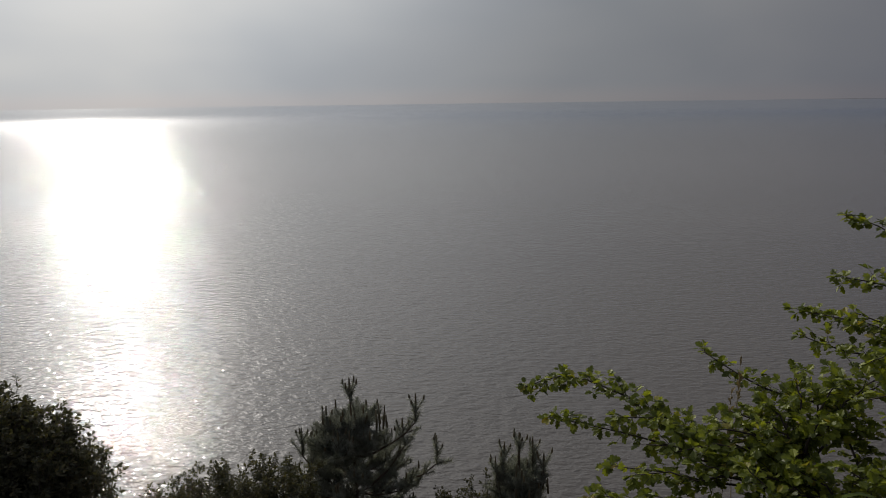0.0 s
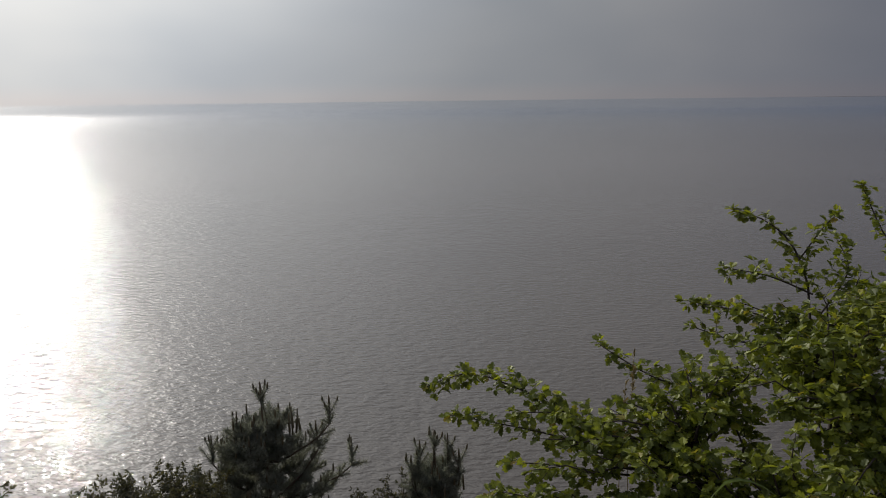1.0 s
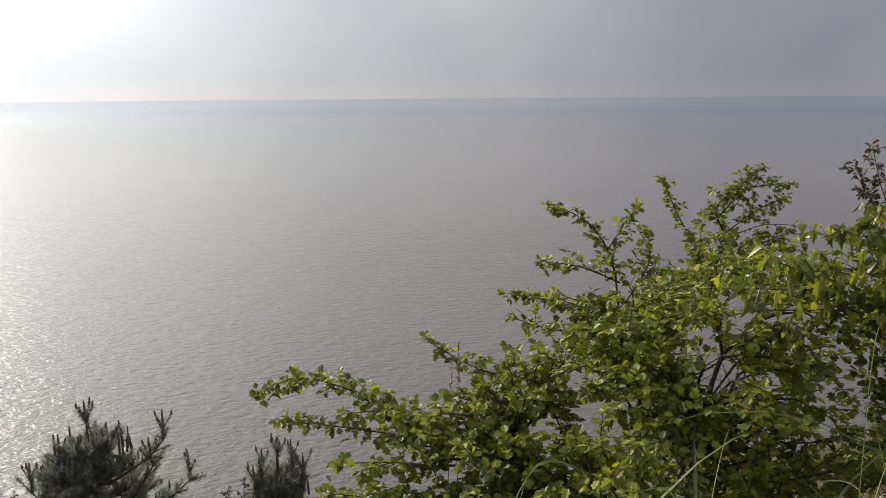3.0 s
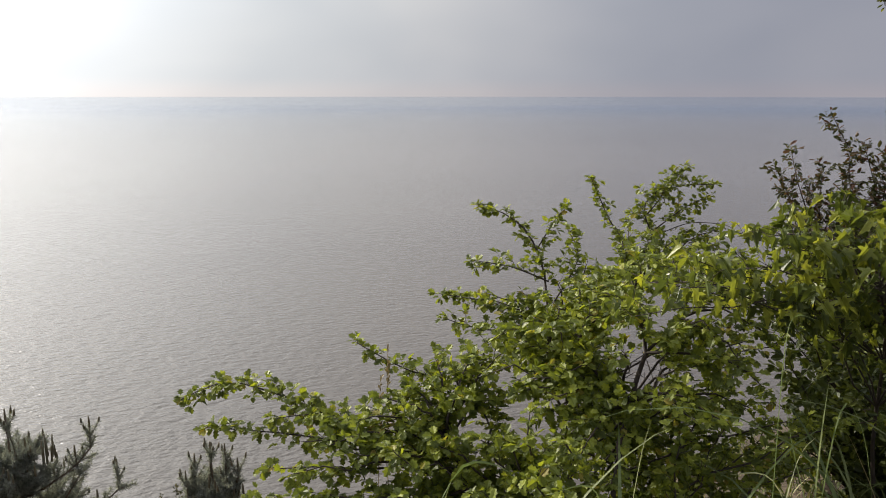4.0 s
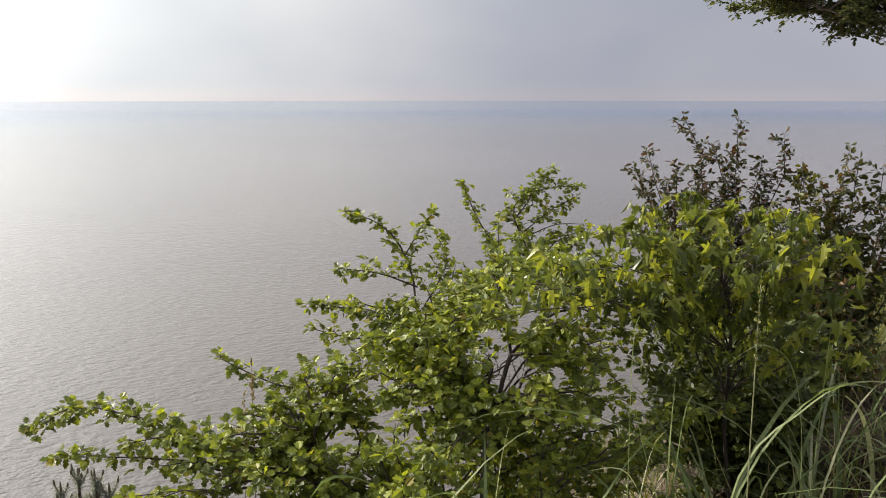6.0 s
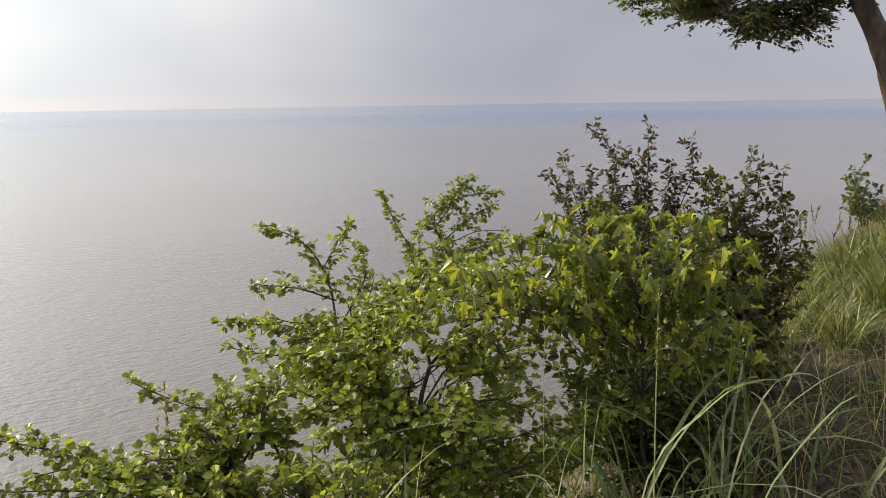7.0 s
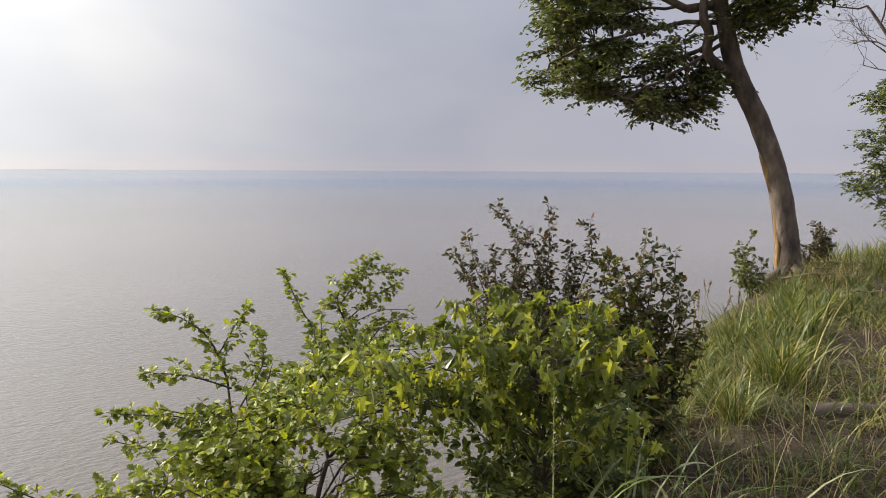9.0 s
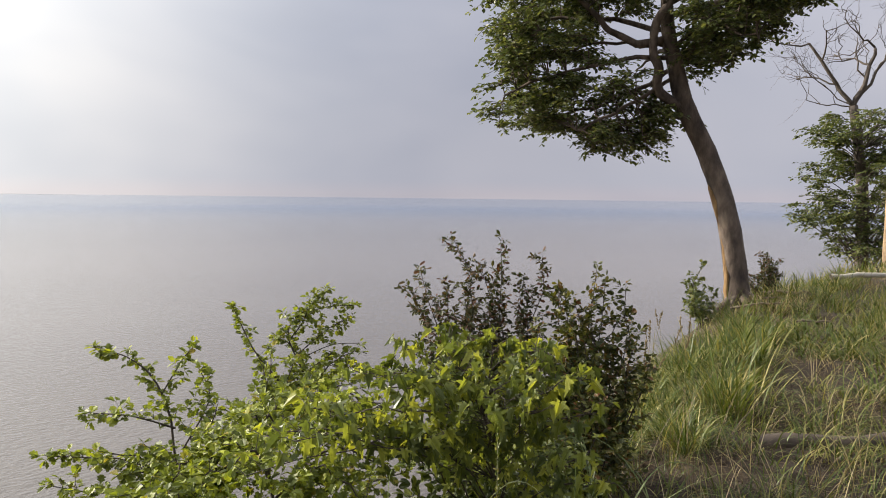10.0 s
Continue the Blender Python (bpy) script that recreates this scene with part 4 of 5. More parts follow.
def build_beech():
    rng = np.random.default_rng(8)
    tree = thing("beech_tree", (10.45, 4.25, float(ground_height(10.45, 4.25))), "leaning beech tree with smooth grey brown trunk at the cliff edge", "tree")
    o = under(tree)
    trunk = Tubes()
    line = spline((o + (0.05, -0.02, -0.15), (10.53, 4.31, 0.75), (10.51, 4.48, 1.62), (10.39, 4.71, 2.34), (10.22, 4.94, 2.92), (10.12, 5.04, 3.42), (9.98, 5.10, 3.95), (9.9, 5.08, 4.6), (9.95, 5.0, 5.4), (9.9, 5.1, 6.3)), 40)
    girth = np.interp(np.linspace(0, 1, 40), (0, 0.1, 0.3, 0.45, 0.6, 0.8, 1), (0.165, 0.145, 0.128, 0.12, 0.098, 0.07, 0.035))
    trunk.add(line, girth * 1.02, 22, 0.45, 0.028, rng)
    bole = part("trunk", trunk.mesh("trunk", BEECH_BARK, o), tree, "grey brown leaning trunk")
    # roots that clasp the brink
    for a, reach in ((0.2, 0.55), (1.2, 0.4), (2.5, 0.6), (3.3, 0.75), (4.1, 0.65), (4.9, 0.7), (5.7, 0.5)):
        x, y = 10.49 + np.cos(a) * reach, 4.24 + np.sin(a) * reach
        root = Tubes()
        mx, my = 10.49 + np.cos(a) * 0.22, 4.24 + np.sin(a) * 0.22
        root.add(spline((line[3], (mx, my, float(ground_height(mx, my)) + 0.10), (x, y, float(ground_height(x, y)) - 0.02)), 9), np.linspace(0.085, 0.028, 9), 8, 0, 0.06, rng)
        part("root", root.mesh("root", BEECH_BARK, o), tree)
    # peeled strip on the seaward side of the lower trunk
    scar = Tubes()
    off = np.array((-0.115, 0.092, 0.0))
    strip = np.array([line[i] + off * girth[i] / 0.175 for i in range(2, 12)])
    scar.add(strip + rng.normal(size=(10, 3)) * 0.012, (0.044 + 0.014 * np.sin(np.linspace(0.4, 9, 10))) * np.interp(np.arange(10), (0, 2, 7, 9), (0.8, 1, 1, 0.35)), 9, 0, 0.12, rng)
    part("scar", scar.mesh("scar", SCAR_WOOD, o), bole, "peeled ochre wood on the trunk")
    snake = Tubes()
    out, away = np.array((-0.38, 0.925, 0.0)), np.array((0.925, 0.38, 0.0))
    core = np.array((10.05, 5.0, 0.0))
    at = lambda side, depth, z: core + out * side + away * depth + (0, 0, z)
    twist = spline((line[17], at(0.20, -0.12, 3.12), at(0.20, -0.20, 3.42), at(0.27, -0.24, 3.60), at(0.24, -0.26, 3.98), at(0.06, -0.24, 4.28), at(0.08, -0.2, 4.6), at(0.3, -0.3, 5.2)), 30)
    snake.add(twist, np.linspace(0.070, 0.045, 30), 10, 0, 0.03, rng)
    part("limb", snake.mesh("limb", BEECH_BARK, o), tree, "twisting secondary limb")
    stub = Tubes()
    stub.add(spline((line[16], (10.22, 5.04, 2.80), (10.18, 5.12, 2.82), (10.14, 5.16, 2.96)), 9), np.linspace(0.035, 0.018, 9), 7)
    part("limb", stub.mesh("limb", BEECH_BARK, o), tree, "short broken stub")
    wood, leaves = Tubes(), Leaves(OVAL_SHAPE)
    limbs = []
    # boughs: where on the trunk, then the line outwards (along the shore, in depth, height), and thickness
    for a, keys, r in (
            (25, ((0.55, -0.1, 3.78), (0.95, -0.2, 4.02), (1.25, -0.3, 4.35), (1.7, -0.4, 4.7)), 0.058), (24, ((0.7, 0.2, 3.85), (1.2, 0.3, 3.86), (1.7, 0.3, 3.8)), 0.03),
            (22, ((0.6, 0.3, 3.2), (1.2, 0.5, 3.0), (1.9, 0.4, 2.85)), 0.035), (21, ((0.5, -0.2, 3.0), (0.9, -0.4, 2.75), (1.2, -0.5, 2.6)), 0.03), (23, ((0.8, -0.3, 3.5), (1.6, -0.5, 3.3), (2.2, -0.5, 3.1)), 0.035),
            (26, ((0.9, 0.4, 4.2), (1.7, 0.5, 4.3), (2.3, 0.4, 4.2)), 0.04), (27, ((-0.5, 0.1, 4.3), (-1.0, 0.1, 4.3), (-1.7, 0.2, 4.35)), 0.04), (24, ((-0.35, -0.2, 3.9), (-0.7, -0.4, 3.8), (-1.0, -0.5, 3.65)), 0.03),
            (28, ((-0.7, -0.4, 4.6), (-1.4, -0.6, 4.6), (-2.1, -0.7, 4.5)), 0.035), (29, ((0.8, -0.5, 5.1), (1.5, -0.8, 5.4)), 0.035), (31, ((-0.7, 0.5, 5.4), (-1.3, 0.8, 5.7)), 0.035), (32, ((0.7, 0.6, 5.6), (1.4, 0.9, 5.9)), 0.03), (34, ((0.1, -0.6, 6.0), (0.4, -1.0, 6.3)), 0.03), (28, ((0.2, 0.8, 4.8), (0.3, 1.5, 5.0)), 0.035), (24, ((0.4, 0.6, 3.7), (0.7, 1.2, 3.6)), 0.03), (27, ((0.1, -0.8, 4.6), (-0.1, -1.4, 4.8)), 0.03)):
        pts = spline((line[a], *[at(*k) for k in keys]), 10)
        pts[1:-1] += rng.normal(size=(8, 3)) * 0.02
        limb = Tubes()
        limb.add(pts, np.linspace(r, r * 0.4, 10), 8, 0, 0.04, rng)
        part("limb", limb.mesh("limb", BEECH_BARK, o), tree)
        limbs.append(pts)
    nodes = np.vstack([p[3:] for p in limbs] + [line[26:]])
    # flat layers of leaves: along the shore from, to; height from, to; depth; sprays
    for s0, s1, z0, z1, deep, n in (
            (0.5, 2.5, 4.25, 4.75, 1.2, 42), (1.1, 2.6, 3.88, 4.2, 1.0, 28), (1.3, 2.5, 3.5, 3.8, 0.9, 24), (0.9, 2.4, 3.05, 3.35, 0.8, 20), (1.0, 2.35, 2.58, 2.85, 0.7, 18),
            (0.3, 1.3, 2.28, 2.50, 0.6, 20), (0.05, 0.9, 2.62, 2.9, 0.5, 8), (0.35, 1.2, 3.0, 3.5, 0.9, 9), (-0.75, -0.15, 3.32, 3.8, 0.7, 18), (-1.2, -0.2, 3.75, 4.3, 0.9, 28),
            (-1.75, -0.6, 4.1, 4.5, 0.9, 20), (-2.3, -1.3, 4.22, 4.6, 0.8, 16), (-1.6, 1.8, 4.8, 5.5, 1.5, 50), (-1.3, 1.3, 5.5, 6.6, 1.3, 46)):
        for k in range(n):
            c = at(rng.uniform(s0, s1), rng.uniform(-deep, deep), rng.uniform(z0, z1))
            root = nodes[np.argmin(np.linalg.norm(nodes - (c - (0, 0, 0.12)), axis=1) + 0.15 * rng.random(len(nodes)))]
            spray(rng, wood, leaves, root, c, 0.44, 0.074, 11)
    part("twig_work", wood.mesh("twig_work", BEECH_BARK, o), tree, "", "stuff")
    part("crown", leaves.mesh("crown", BEECH_LEAF, o), tree, "dense dark green layered leaves", "stuff")


def bare_limb(rng, wood, a, way, length, r, depth):
    pts = bend(a, a + unit(way) * length, rng.normal(size=3) * 0.05 * length, 6, rng, 0.045)
    wood.add(pts, np.linspace(r, r * 0.45, 6), 5 if r > 0.01 else 3)
    if depth == 0:
        return
    for k in range(rng.integers(3, 5)):
        i = rng.integers(2, 6)
        d = unit(unit(pts[i] - pts[i - 1]) * 0.8 + rng.normal(size=3) * 0.6 + (0, 0, 0.1))
        bare_limb(rng, wood, pts[i], d, length * rng.uniform(0.45, 0.75), r * 0.5, depth - 1)


def build_far_trees():
    rng = np.random.default_rng(14)
    tree = thing("half_dead_tree", (17.75, 4.9, float(ground_height(17.75, 4.9))), "half dead tree with bare upper limbs and leafy lower shoots", "tree")
    o = under(tree)
    wood = Tubes()
    line = spline((o + (0, 0, -0.1), (17.78, 4.95, 1.6), (17.72, 5.05, 2.7), (17.62, 5.17, 3.62)), 16)
    wood.add(line, np.linspace(0.13, 0.085, 16), 12, 0.3, 0.03, rng)
    part("trunk", wood.mesh("trunk", DEAD_BARK, o), tree, "weathered grey trunk")
    dead = Tubes()
    for tip, r in (((16.98, 5.85, 4.85), 0.05), ((17.75, 4.85, 4.75), 0.06), ((17.25, 5.95, 3.75), 0.016), ((17.2, 6.0, 4.35), 0.014), ((18.0, 4.4, 5.2), 0.035)):
        pts = bend(line[-1], tip, (0.02, -0.02, -0.05), 8, rng, 0.022)
        dead.add(pts, np.linspace(r, r * 0.5, 8), 7)
        for i in (3, 5, 7):
            bare_limb(rng, dead, pts[i], unit(pts[i] - pts[i - 1]) * 0.7 + rng.normal(size=3) * 0.6, 0.85, max(r * 0.4, 0.009), 2)
    part("dead_top", dead.mesh("dead_top", DEAD_BARK, o), tree, "bare grey twisted limbs")
    twigs, leaves = Tubes(), Leaves(OVAL_SHAPE)
    for k in range(135):
        a = rng.uniform(0, 2 * np.pi)
        z = rng.uniform(0.75, 3.5)
        reach = rng.uniform(0.4, 1.5)
        c = np.array((17.86, 4.84, z)) + (np.cos(a) * reach, np.sin(a) * reach, 0)
        i = int(np.clip((z - 0.9) / 3.2 * 15, 1, 14))
        spray(rng, twigs, leaves, line[i], c, 0.45, 0.085, 9)
    part("twig_work", twigs.mesh("twig_work", DEAD_BARK, o), tree, "thin side branches", "stuff")
    part("crown", leaves.mesh("crown", BEECH_LEAF, o), tree, "green leaves on the lower shoots", "stuff")
    # a sunlit trunk further on
    tall = thing("pine_tree", (16.45, 4.08, float(ground_height(16.45, 4.08))), "tall bare pine trunk lit warm by the sun", "tree")
    o = under(tall)
    t = Tubes()
    t.add(spline((o + (0, 0, -0.1), o + (0.02, 0, 2.5), o + (0.0, 0.03, 5.2), o + (0.05, 0, 9)), 20), np.linspace(0.10, 0.07, 20), 12, 0.1, 0.02, rng)
    part("trunk", t.mesh("trunk", SUNNY_BARK, o), tall, "ochre flaking bark")
    twigs, leaves = Tubes(), Leaves(SLOE_SHAPE)
    for k in range(26):
        c = o + (rng.uniform(-1.0, 1.0), rng.uniform(-1.0, 1.0), rng.uniform(6.8, 9.4))
        spray(rng, twigs, leaves, o + (0.03, 0, min(c[2] - o[2] - 0.3, 8.9)), c, 0.4, 0.07, 7)
    part("twig_work", twigs.mesh("twig_work", PINE_BARK, o), tall, "", "stuff")
    part("crown", leaves.mesh("crown", NEEDLE, o), tall, "", "stuff")


def build_pine(place, top, seed, label, spread, tips, bunch):
    rng = np.random.default_rng(seed)
    tree = thing("young_pine", (place[0], place[1], float(ground_height(place[0], place[1]))), label, "pine tree")
    o = under(tree)
    wood, candles, needles = Tubes(), Tubes(), []
    top = np.array(top)
    line = bend(o + (0, 0, -0.1), top, (0.03, 0.02, 0), 12, rng, 0.002)
    wood.add(line, np.linspace(0.05, 0.008, 12), 7)

    def brush(a, b, r, n, reach, lean=0.75):
        """A shoot from a to b, clothed in needles that point forward."""
        a, b = np.asarray(a, float), np.asarray(b, float)
        pts = bend(a, b, (0, 0, 0), 5, rng, 0.012)
        wood.add(pts, np.linspace(r, r * 0.5, 5), 4)
        way = unit(b - a)
        m = int(np.linalg.norm(b - a) * n)
        s = rng.uniform(0, 1, m)[:, None]
        needles.append((a + (b - a) * s, unit(way * lean + unit(rng.normal(size=(m, 3)))), rng.uniform(0.7, 1.1, m) * reach))

    def candle(a, way, h):
        """Bare upright new growth with its needles still pressed to it."""
        way = unit(way)
        candles.add((a, a + way * h * 0.5, a + way * h), (0.012, 0.011, 0.007), 5)
        m = int(h * 260)
        needles.append((a + way * h * rng.uniform(0.0, 0.95, m)[:, None], unit(way * 2.4 + unit(rng.normal(size=(m, 3)))), rng.uniform(0.02, 0.035, m)))

    def spire(tip, height, fluff, count=4):
        """An upright leading shoot with a whorl of shorter ones round its head."""
        tip = np.asarray(tip, float)
        base = tip - (rng.normal() * 0.02, 0, height)
        brush(base, tip - (0, 0, 0.10), 0.010, 900, 0.085 * fluff, 0.6)
        candle(tip - (0, 0, 0.11), (0, 0, 1), 0.11)
        for k in range(count):
            a = k * 2 * np.pi / count + rng.uniform(-0.5, 0.5)
            d = np.array((np.cos(a), np.sin(a), 0))
            root = tip - (0, 0, rng.uniform(0.16, 0.26))
            end = root + d * rng.uniform(0.06, 0.10) + (0, 0, rng.uniform(0.10, 0.16))
            brush(root, end, 0.006, 800, 0.07 * fluff, 0.7)
            candle(end, d * 0.15 + (0, 0, 1), rng.uniform(0.03, 0.07))
        return base

    height = top[2] - o[2]
    spire(top, 0.50, 1.0, 5)
    for tip, fluff in tips:
        base = spire(tip, 0.34, fluff, 3)
        root = line[np.argmin(np.abs(line[:, 2] - (base[2] - 0.25 - 0.25 * abs(base[0] - top[0]))))]
        limb = bend(root, base, (0, 0, -0.10), 7, rng, 0.01)
        wood.add(limb, np.linspace(0.017, 0.008, 7), 5)
        for i in (3, 4, 5, 6):
            for k in range(3):
                w = unit(limb[i] - limb[i - 1]) * 0.8 + rng.normal(size=3) * 0.5 + (0, 0, 0.6)
                brush(limb[i], limb[i] + unit(w) * rng.uniform(0.12, 0.22), 0.006, 800, 0.075, 0.7)
    # whorls of boughs below, ending in upturned brushes
    for level in np.arange(0.62, min(height * 0.75, 2.6), 0.26):
        at = top - (0, 0, level)
        for k in range(9):
            a = k * 2 * np.pi / 9 + rng.uniform(-0.4, 0.4) + level * 3
            reach = spread * min(1.0, 0.10 + (level - 0.35) * 0.75) * rng.uniform(0.6, 1.05)
            end = at + (np.cos(a) * reach, np.sin(a) * reach, reach * rng.uniform(0.05, 0.35))
            limb = bend(at, end, (0, 0, -0.1 * reach), 6, rng, 0.01)
            wood.add(limb, np.linspace(0.015, 0.007, 6), 5)
            for i in (2, 3, 4, 5):
                for q in range(5):
                    w = unit(limb[i] - limb[i - 1]) * 0.7 + rng.normal(size=3) * 0.5 + (0, 0, 0.75)
                    tip = limb[i] + unit(w) * rng.uniform(0.13, 0.24)
                    brush(limb[i], tip, 0.006, 900, 0.068, 0.65)
                    if i > 3 and q == 0:
                        candle(tip, (0, 0, 1), rng.uniform(0.05, 0.12))
    # a cluster of bare candles on one bough
    for k in range(bunch):
        a = top + (0.30 + rng.normal() * 0.09, rng.normal() * 0.08, -0.62 + rng.normal() * 0.03)
        candle(a, (rng.normal() * 0.08, rng.normal() * 0.08, 1), rng.uniform(0.14, 0.30))
    part("trunk", wood.mesh("trunk", PINE_BARK, o), tree, "brown trunk and whorled branches")
    part("new_growth", candles.mesh("new_growth", CANDLE, o), tree, "upright pale new shoots", "stuff")
    p, d, h = (np.concatenate(q) for q in zip(*needles))
    across = unit(np.cross(d, rng.normal(size=(len(d), 3)))) * 0.0023
    verts = np.stack((p - across, p + across, p + d * h[:, None]), 1).reshape(-1, 3) - o
    part("needles", mesh_of("needles", verts, np.arange(len(verts)).reshape(-1, 3), NEEDLE), tree, "grey green needles in brushes", "stuff")


def build_pines():
    build_pine((-0.95, 8.1), (-1.05, 8.24, -1.50), 3, "young pine with grey green needles and upright new shoots", 0.80, [((-0.29, 8.1, -1.64), 0.85), ((-0.06, 8.0, -2.10), 0.9), ((-1.31, 8.15, -1.80), 0.9), ((-1.58, 8.05, -2.02), 0.7), ((-0.45, 8.15, -1.95), 0.9), ((-1.15, 7.9, -2.0), 0.9)], 9)
    build_pine((0.85, 8.05), (0.87, 8.06, -2.10), 4, "small rounded young pine on the slope below", 0.50, [((0.70, 8.0, -2.18), 1.0), ((1.02, 8.05, -2.14), 1.0), ((1.14, 7.98, -2.30), 1.0), ((0.60, 8.0, -2.36), 1.0)], 3)


# ---- grass ----
def blade_field(rng, n, umin, umax, vmin, vmax, length, width, curl, clump=0.0, lean=(0.05, 0.5)):
    """Grass over a stretch of the clifftop (along the edge, across it), in tufts whose blades lean outwards."""
    u = rng.uniform(umin, umax, n)
    v = rng.uniform(vmin, vmax, n)
    head = rng.uniform(0, 2 * np.pi, n)
    tall = np.ones(n)
    if clump:
        m = max(4, int((umax - umin) * (vmax - vmin) / clump ** 2 * 1.1))
        tu, tv = rng.uniform(umin, umax, m), rng.uniform(vmin, vmax, m)
        pick = rng.integers(0, m, n)
        du, dv = rng.normal(size=n) * clump * 0.22, rng.normal(size=n) * clump * 0.22
        u, v = tu[pick] + du, tv[pick] + dv
        head = np.arctan2(du * EDGE_DIR[1] + dv * SEAWARD[1], du * EDGE_DIR[0] + dv * SEAWARD[0]) + rng.normal(size=n) * 0.7
        tall = rng.uniform(0.55, 1.15, m)[pick]
    x = EDGE_POINT[0] + u * EDGE_DIR[0] + v * SEAWARD[0]
    y = EDGE_POINT[1] + u * EDGE_DIR[1] + v * SEAWARD[1]
    base = np.stack((x, y, ground_height(x, y) - 0.02), 1)
    ln = rng.uniform(*length, n) * tall
    return blades(rng, base, head, rng.uniform(*lean, n), rng.uniform(*curl, n), ln, rng.uniform(*width, n), 5)


def build_grass():
    rng = np.random.default_rng(2)

    def field(name, label, mat, runs):
        vs, fs, count = [], [], 0
        for run in runs:
            v, f = blade_field(rng, *run)
            vs.append(v), fs.append(f + count)
            count += len(v)
        ob = part(name, mesh_of(name, np.vstack(vs), np.vstack(fs), mat), None, label, "stuff")
        ob["category"] = "grass"

    field("meadow_grass", "long green and yellowish grass along the clifftop", GRASS, [
        (2600, 5.8, 9.0, -0.75, 0.2, (0.28, 0.60), (0.008, 0.015), (0.8, 3.0), 0.30, (0.05, 0.9)),
        (2600, 6.9, 9.2, -3.6, -0.6, (0.25, 0.6), (0.008, 0.015), (0.8, 3.0), 0.34, (0.05, 0.9)),
        (1900, 5.3, 7.2, -3.2, -0.6, (0.16, 0.42), (0.005, 0.011), (0.6, 2.4), 0.22, (0.05, 0.9)),
        (1000, 5.8, 9.0, -0.8, 0.2, (0.3, 0.62), (0.008, 0.014), (0.3, 1.6), 0.45),
        (950, 3.2, 6.0, -1.9, 0.0, (0.15, 0.38), (0.004, 0.009), (0.6, 2.6), 0.24),
        (2400, 4.6, 6.2, -0.65, 0.05, (0.2, 0.42), (0.004, 0.009), (0.4, 2.2), 0.2),
        (650, 3.6, 6.0, -3.0, -0.5, (0.12, 0.4), (0.004, 0.009), (0.6, 2.6), 0.34),
        (9000, 9.0, 14.0, -4.5, 0.15, (0.18, 0.45), (0.007, 0.012), (0.4, 2.2), 0.36),
        (7000, 14.0, 26.0, -8.0, -0.2, (0.25, 0.55), (0.012, 0.02), (0.4, 1.8), 0.5),
        (900, 1.0, 4.6, -1.6, 0.3, (0.2, 0.45), (0.004, 0.009), (0.4, 2.0), 0.2),
        (900, -2.0, 1.6, -0.3, 0.5, (0.2, 0.4), (0.004, 0.008), (0.4, 2.0), 0.15),
        (700, 1.0, 5.0, 0.1, 1.0, (0.25, 0.45), (0.004, 0.009), (0.4, 2.0), 0.2),
        (15000, -9.0, 1.2, -6.0, -0.2, (0.15, 0.42), (0.007, 0.013), (0.4, 2.4), 0.36),
        (5000, 1.2, 12.0, -8.0, -3.6, (0.2, 0.5), (0.006, 0.012), (0.4, 2.0), 0.4),
        (9000, -12.0, 12.0, 1.2, 12.0, (0.2, 0.45), (0.008, 0.014), (0.4, 2.0), 0.6),
    ])
    field("dry_grass", "pale dead grass stalks lying among the green", STRAW, [
        (2400, 5.6, 9.0, -3.2, 0.25, (0.2, 0.5), (0.002, 0.005), (0.6, 2.4), 0.2, (0.1, 1.1)),
        (420, 3.4, 6.4, -3.0, 0.1, (0.10, 0.4), (0.0025, 0.005), (0.4, 1.2), 0.0, (1.0, 1.5)),
        (900, 10.0, 11.6, -0.9, 0.15, (0.2, 0.42), (0.004, 0.008), (0.4, 2.0), 0.2, (0.05, 0.9)),
        (4200, 9.0, 16.0, -5.0, 0.2, (0.2, 0.45), (0.003, 0.006), (0.3, 2.0), 0.3, (0.05, 0.9)),
        (500, 1.0, 4.0, -1.6, 0.0, (0.15, 0.4), (0.002, 0.005), (0.6, 1.6), 0.15, (0.6, 1.4)),
        (200, 2.6, 5.2, -1.9, -0.3, (0.35, 0.7), (0.0025, 0.005), (0.1, 1.0), 0.0, (0.0, 0.45)),
        (500, 3.2, 6.8, -1.7, 0.1, (0.25, 0.6), (0.003, 0.007), (0.3, 1.2), 0.26, (0.9, 1.5)),
    ])
    field("ground_litter", "brown dead stalks and leaves covering the ground", LITTER, [
        (24000, 1.5, 6.8, -3.2, 0.2, (0.08, 0.38), (0.004, 0.013), (0.3, 1.2), 0.0, (1.0, 1.55)),
        (9000, -7.0, 1.5, -5.0, 0.2, (0.08, 0.35), (0.004, 0.012), (0.3, 1.2), 0.0, (1.0, 1.55)),
        (4000, 6.5, 12.0, -4.0, 0.2, (0.1, 0.4), (0.004, 0.01), (0.3, 1.4), 0.0, (0.7, 1.5)),
    ])
    # broad arching tussocks at the brink
    for x, y, n, reach in ((2.35, 1.40, 17, 1.05), (2.7, 1.35, 17, 1.1), (2.05, 1.25, 14, 1.35), (3.05, 1.5, 15, 1.05), (1.75, 1.30, 14, 1.35), (1.35, 1.30, 13, 1.32), (0.95, 1.25, 11, 1.25), (3.4, 1.65, 12, 0.9), (2.85, 1.1, 13, 1.0), (0.5, 1.2, 7, 1.0), (2.3, 0.95, 12, 0.95), (-0.55, 0.9, 6, 0.55), (2.55, 1.2, 14, 1.05), (3.3, 1.2, 11, 1.0), (3.8, 1.6, 9, 0.9), (2.2, 1.12, 18, 1.1), (2.48, 1.0, 18, 1.0), (1.9, 1.15, 14, 1.1)):
        tuft = thing("grass_tussock", (x, y, float(ground_height(x, y))), "tussock of long arching green grass blades", "grass", "tussocks at the brink")
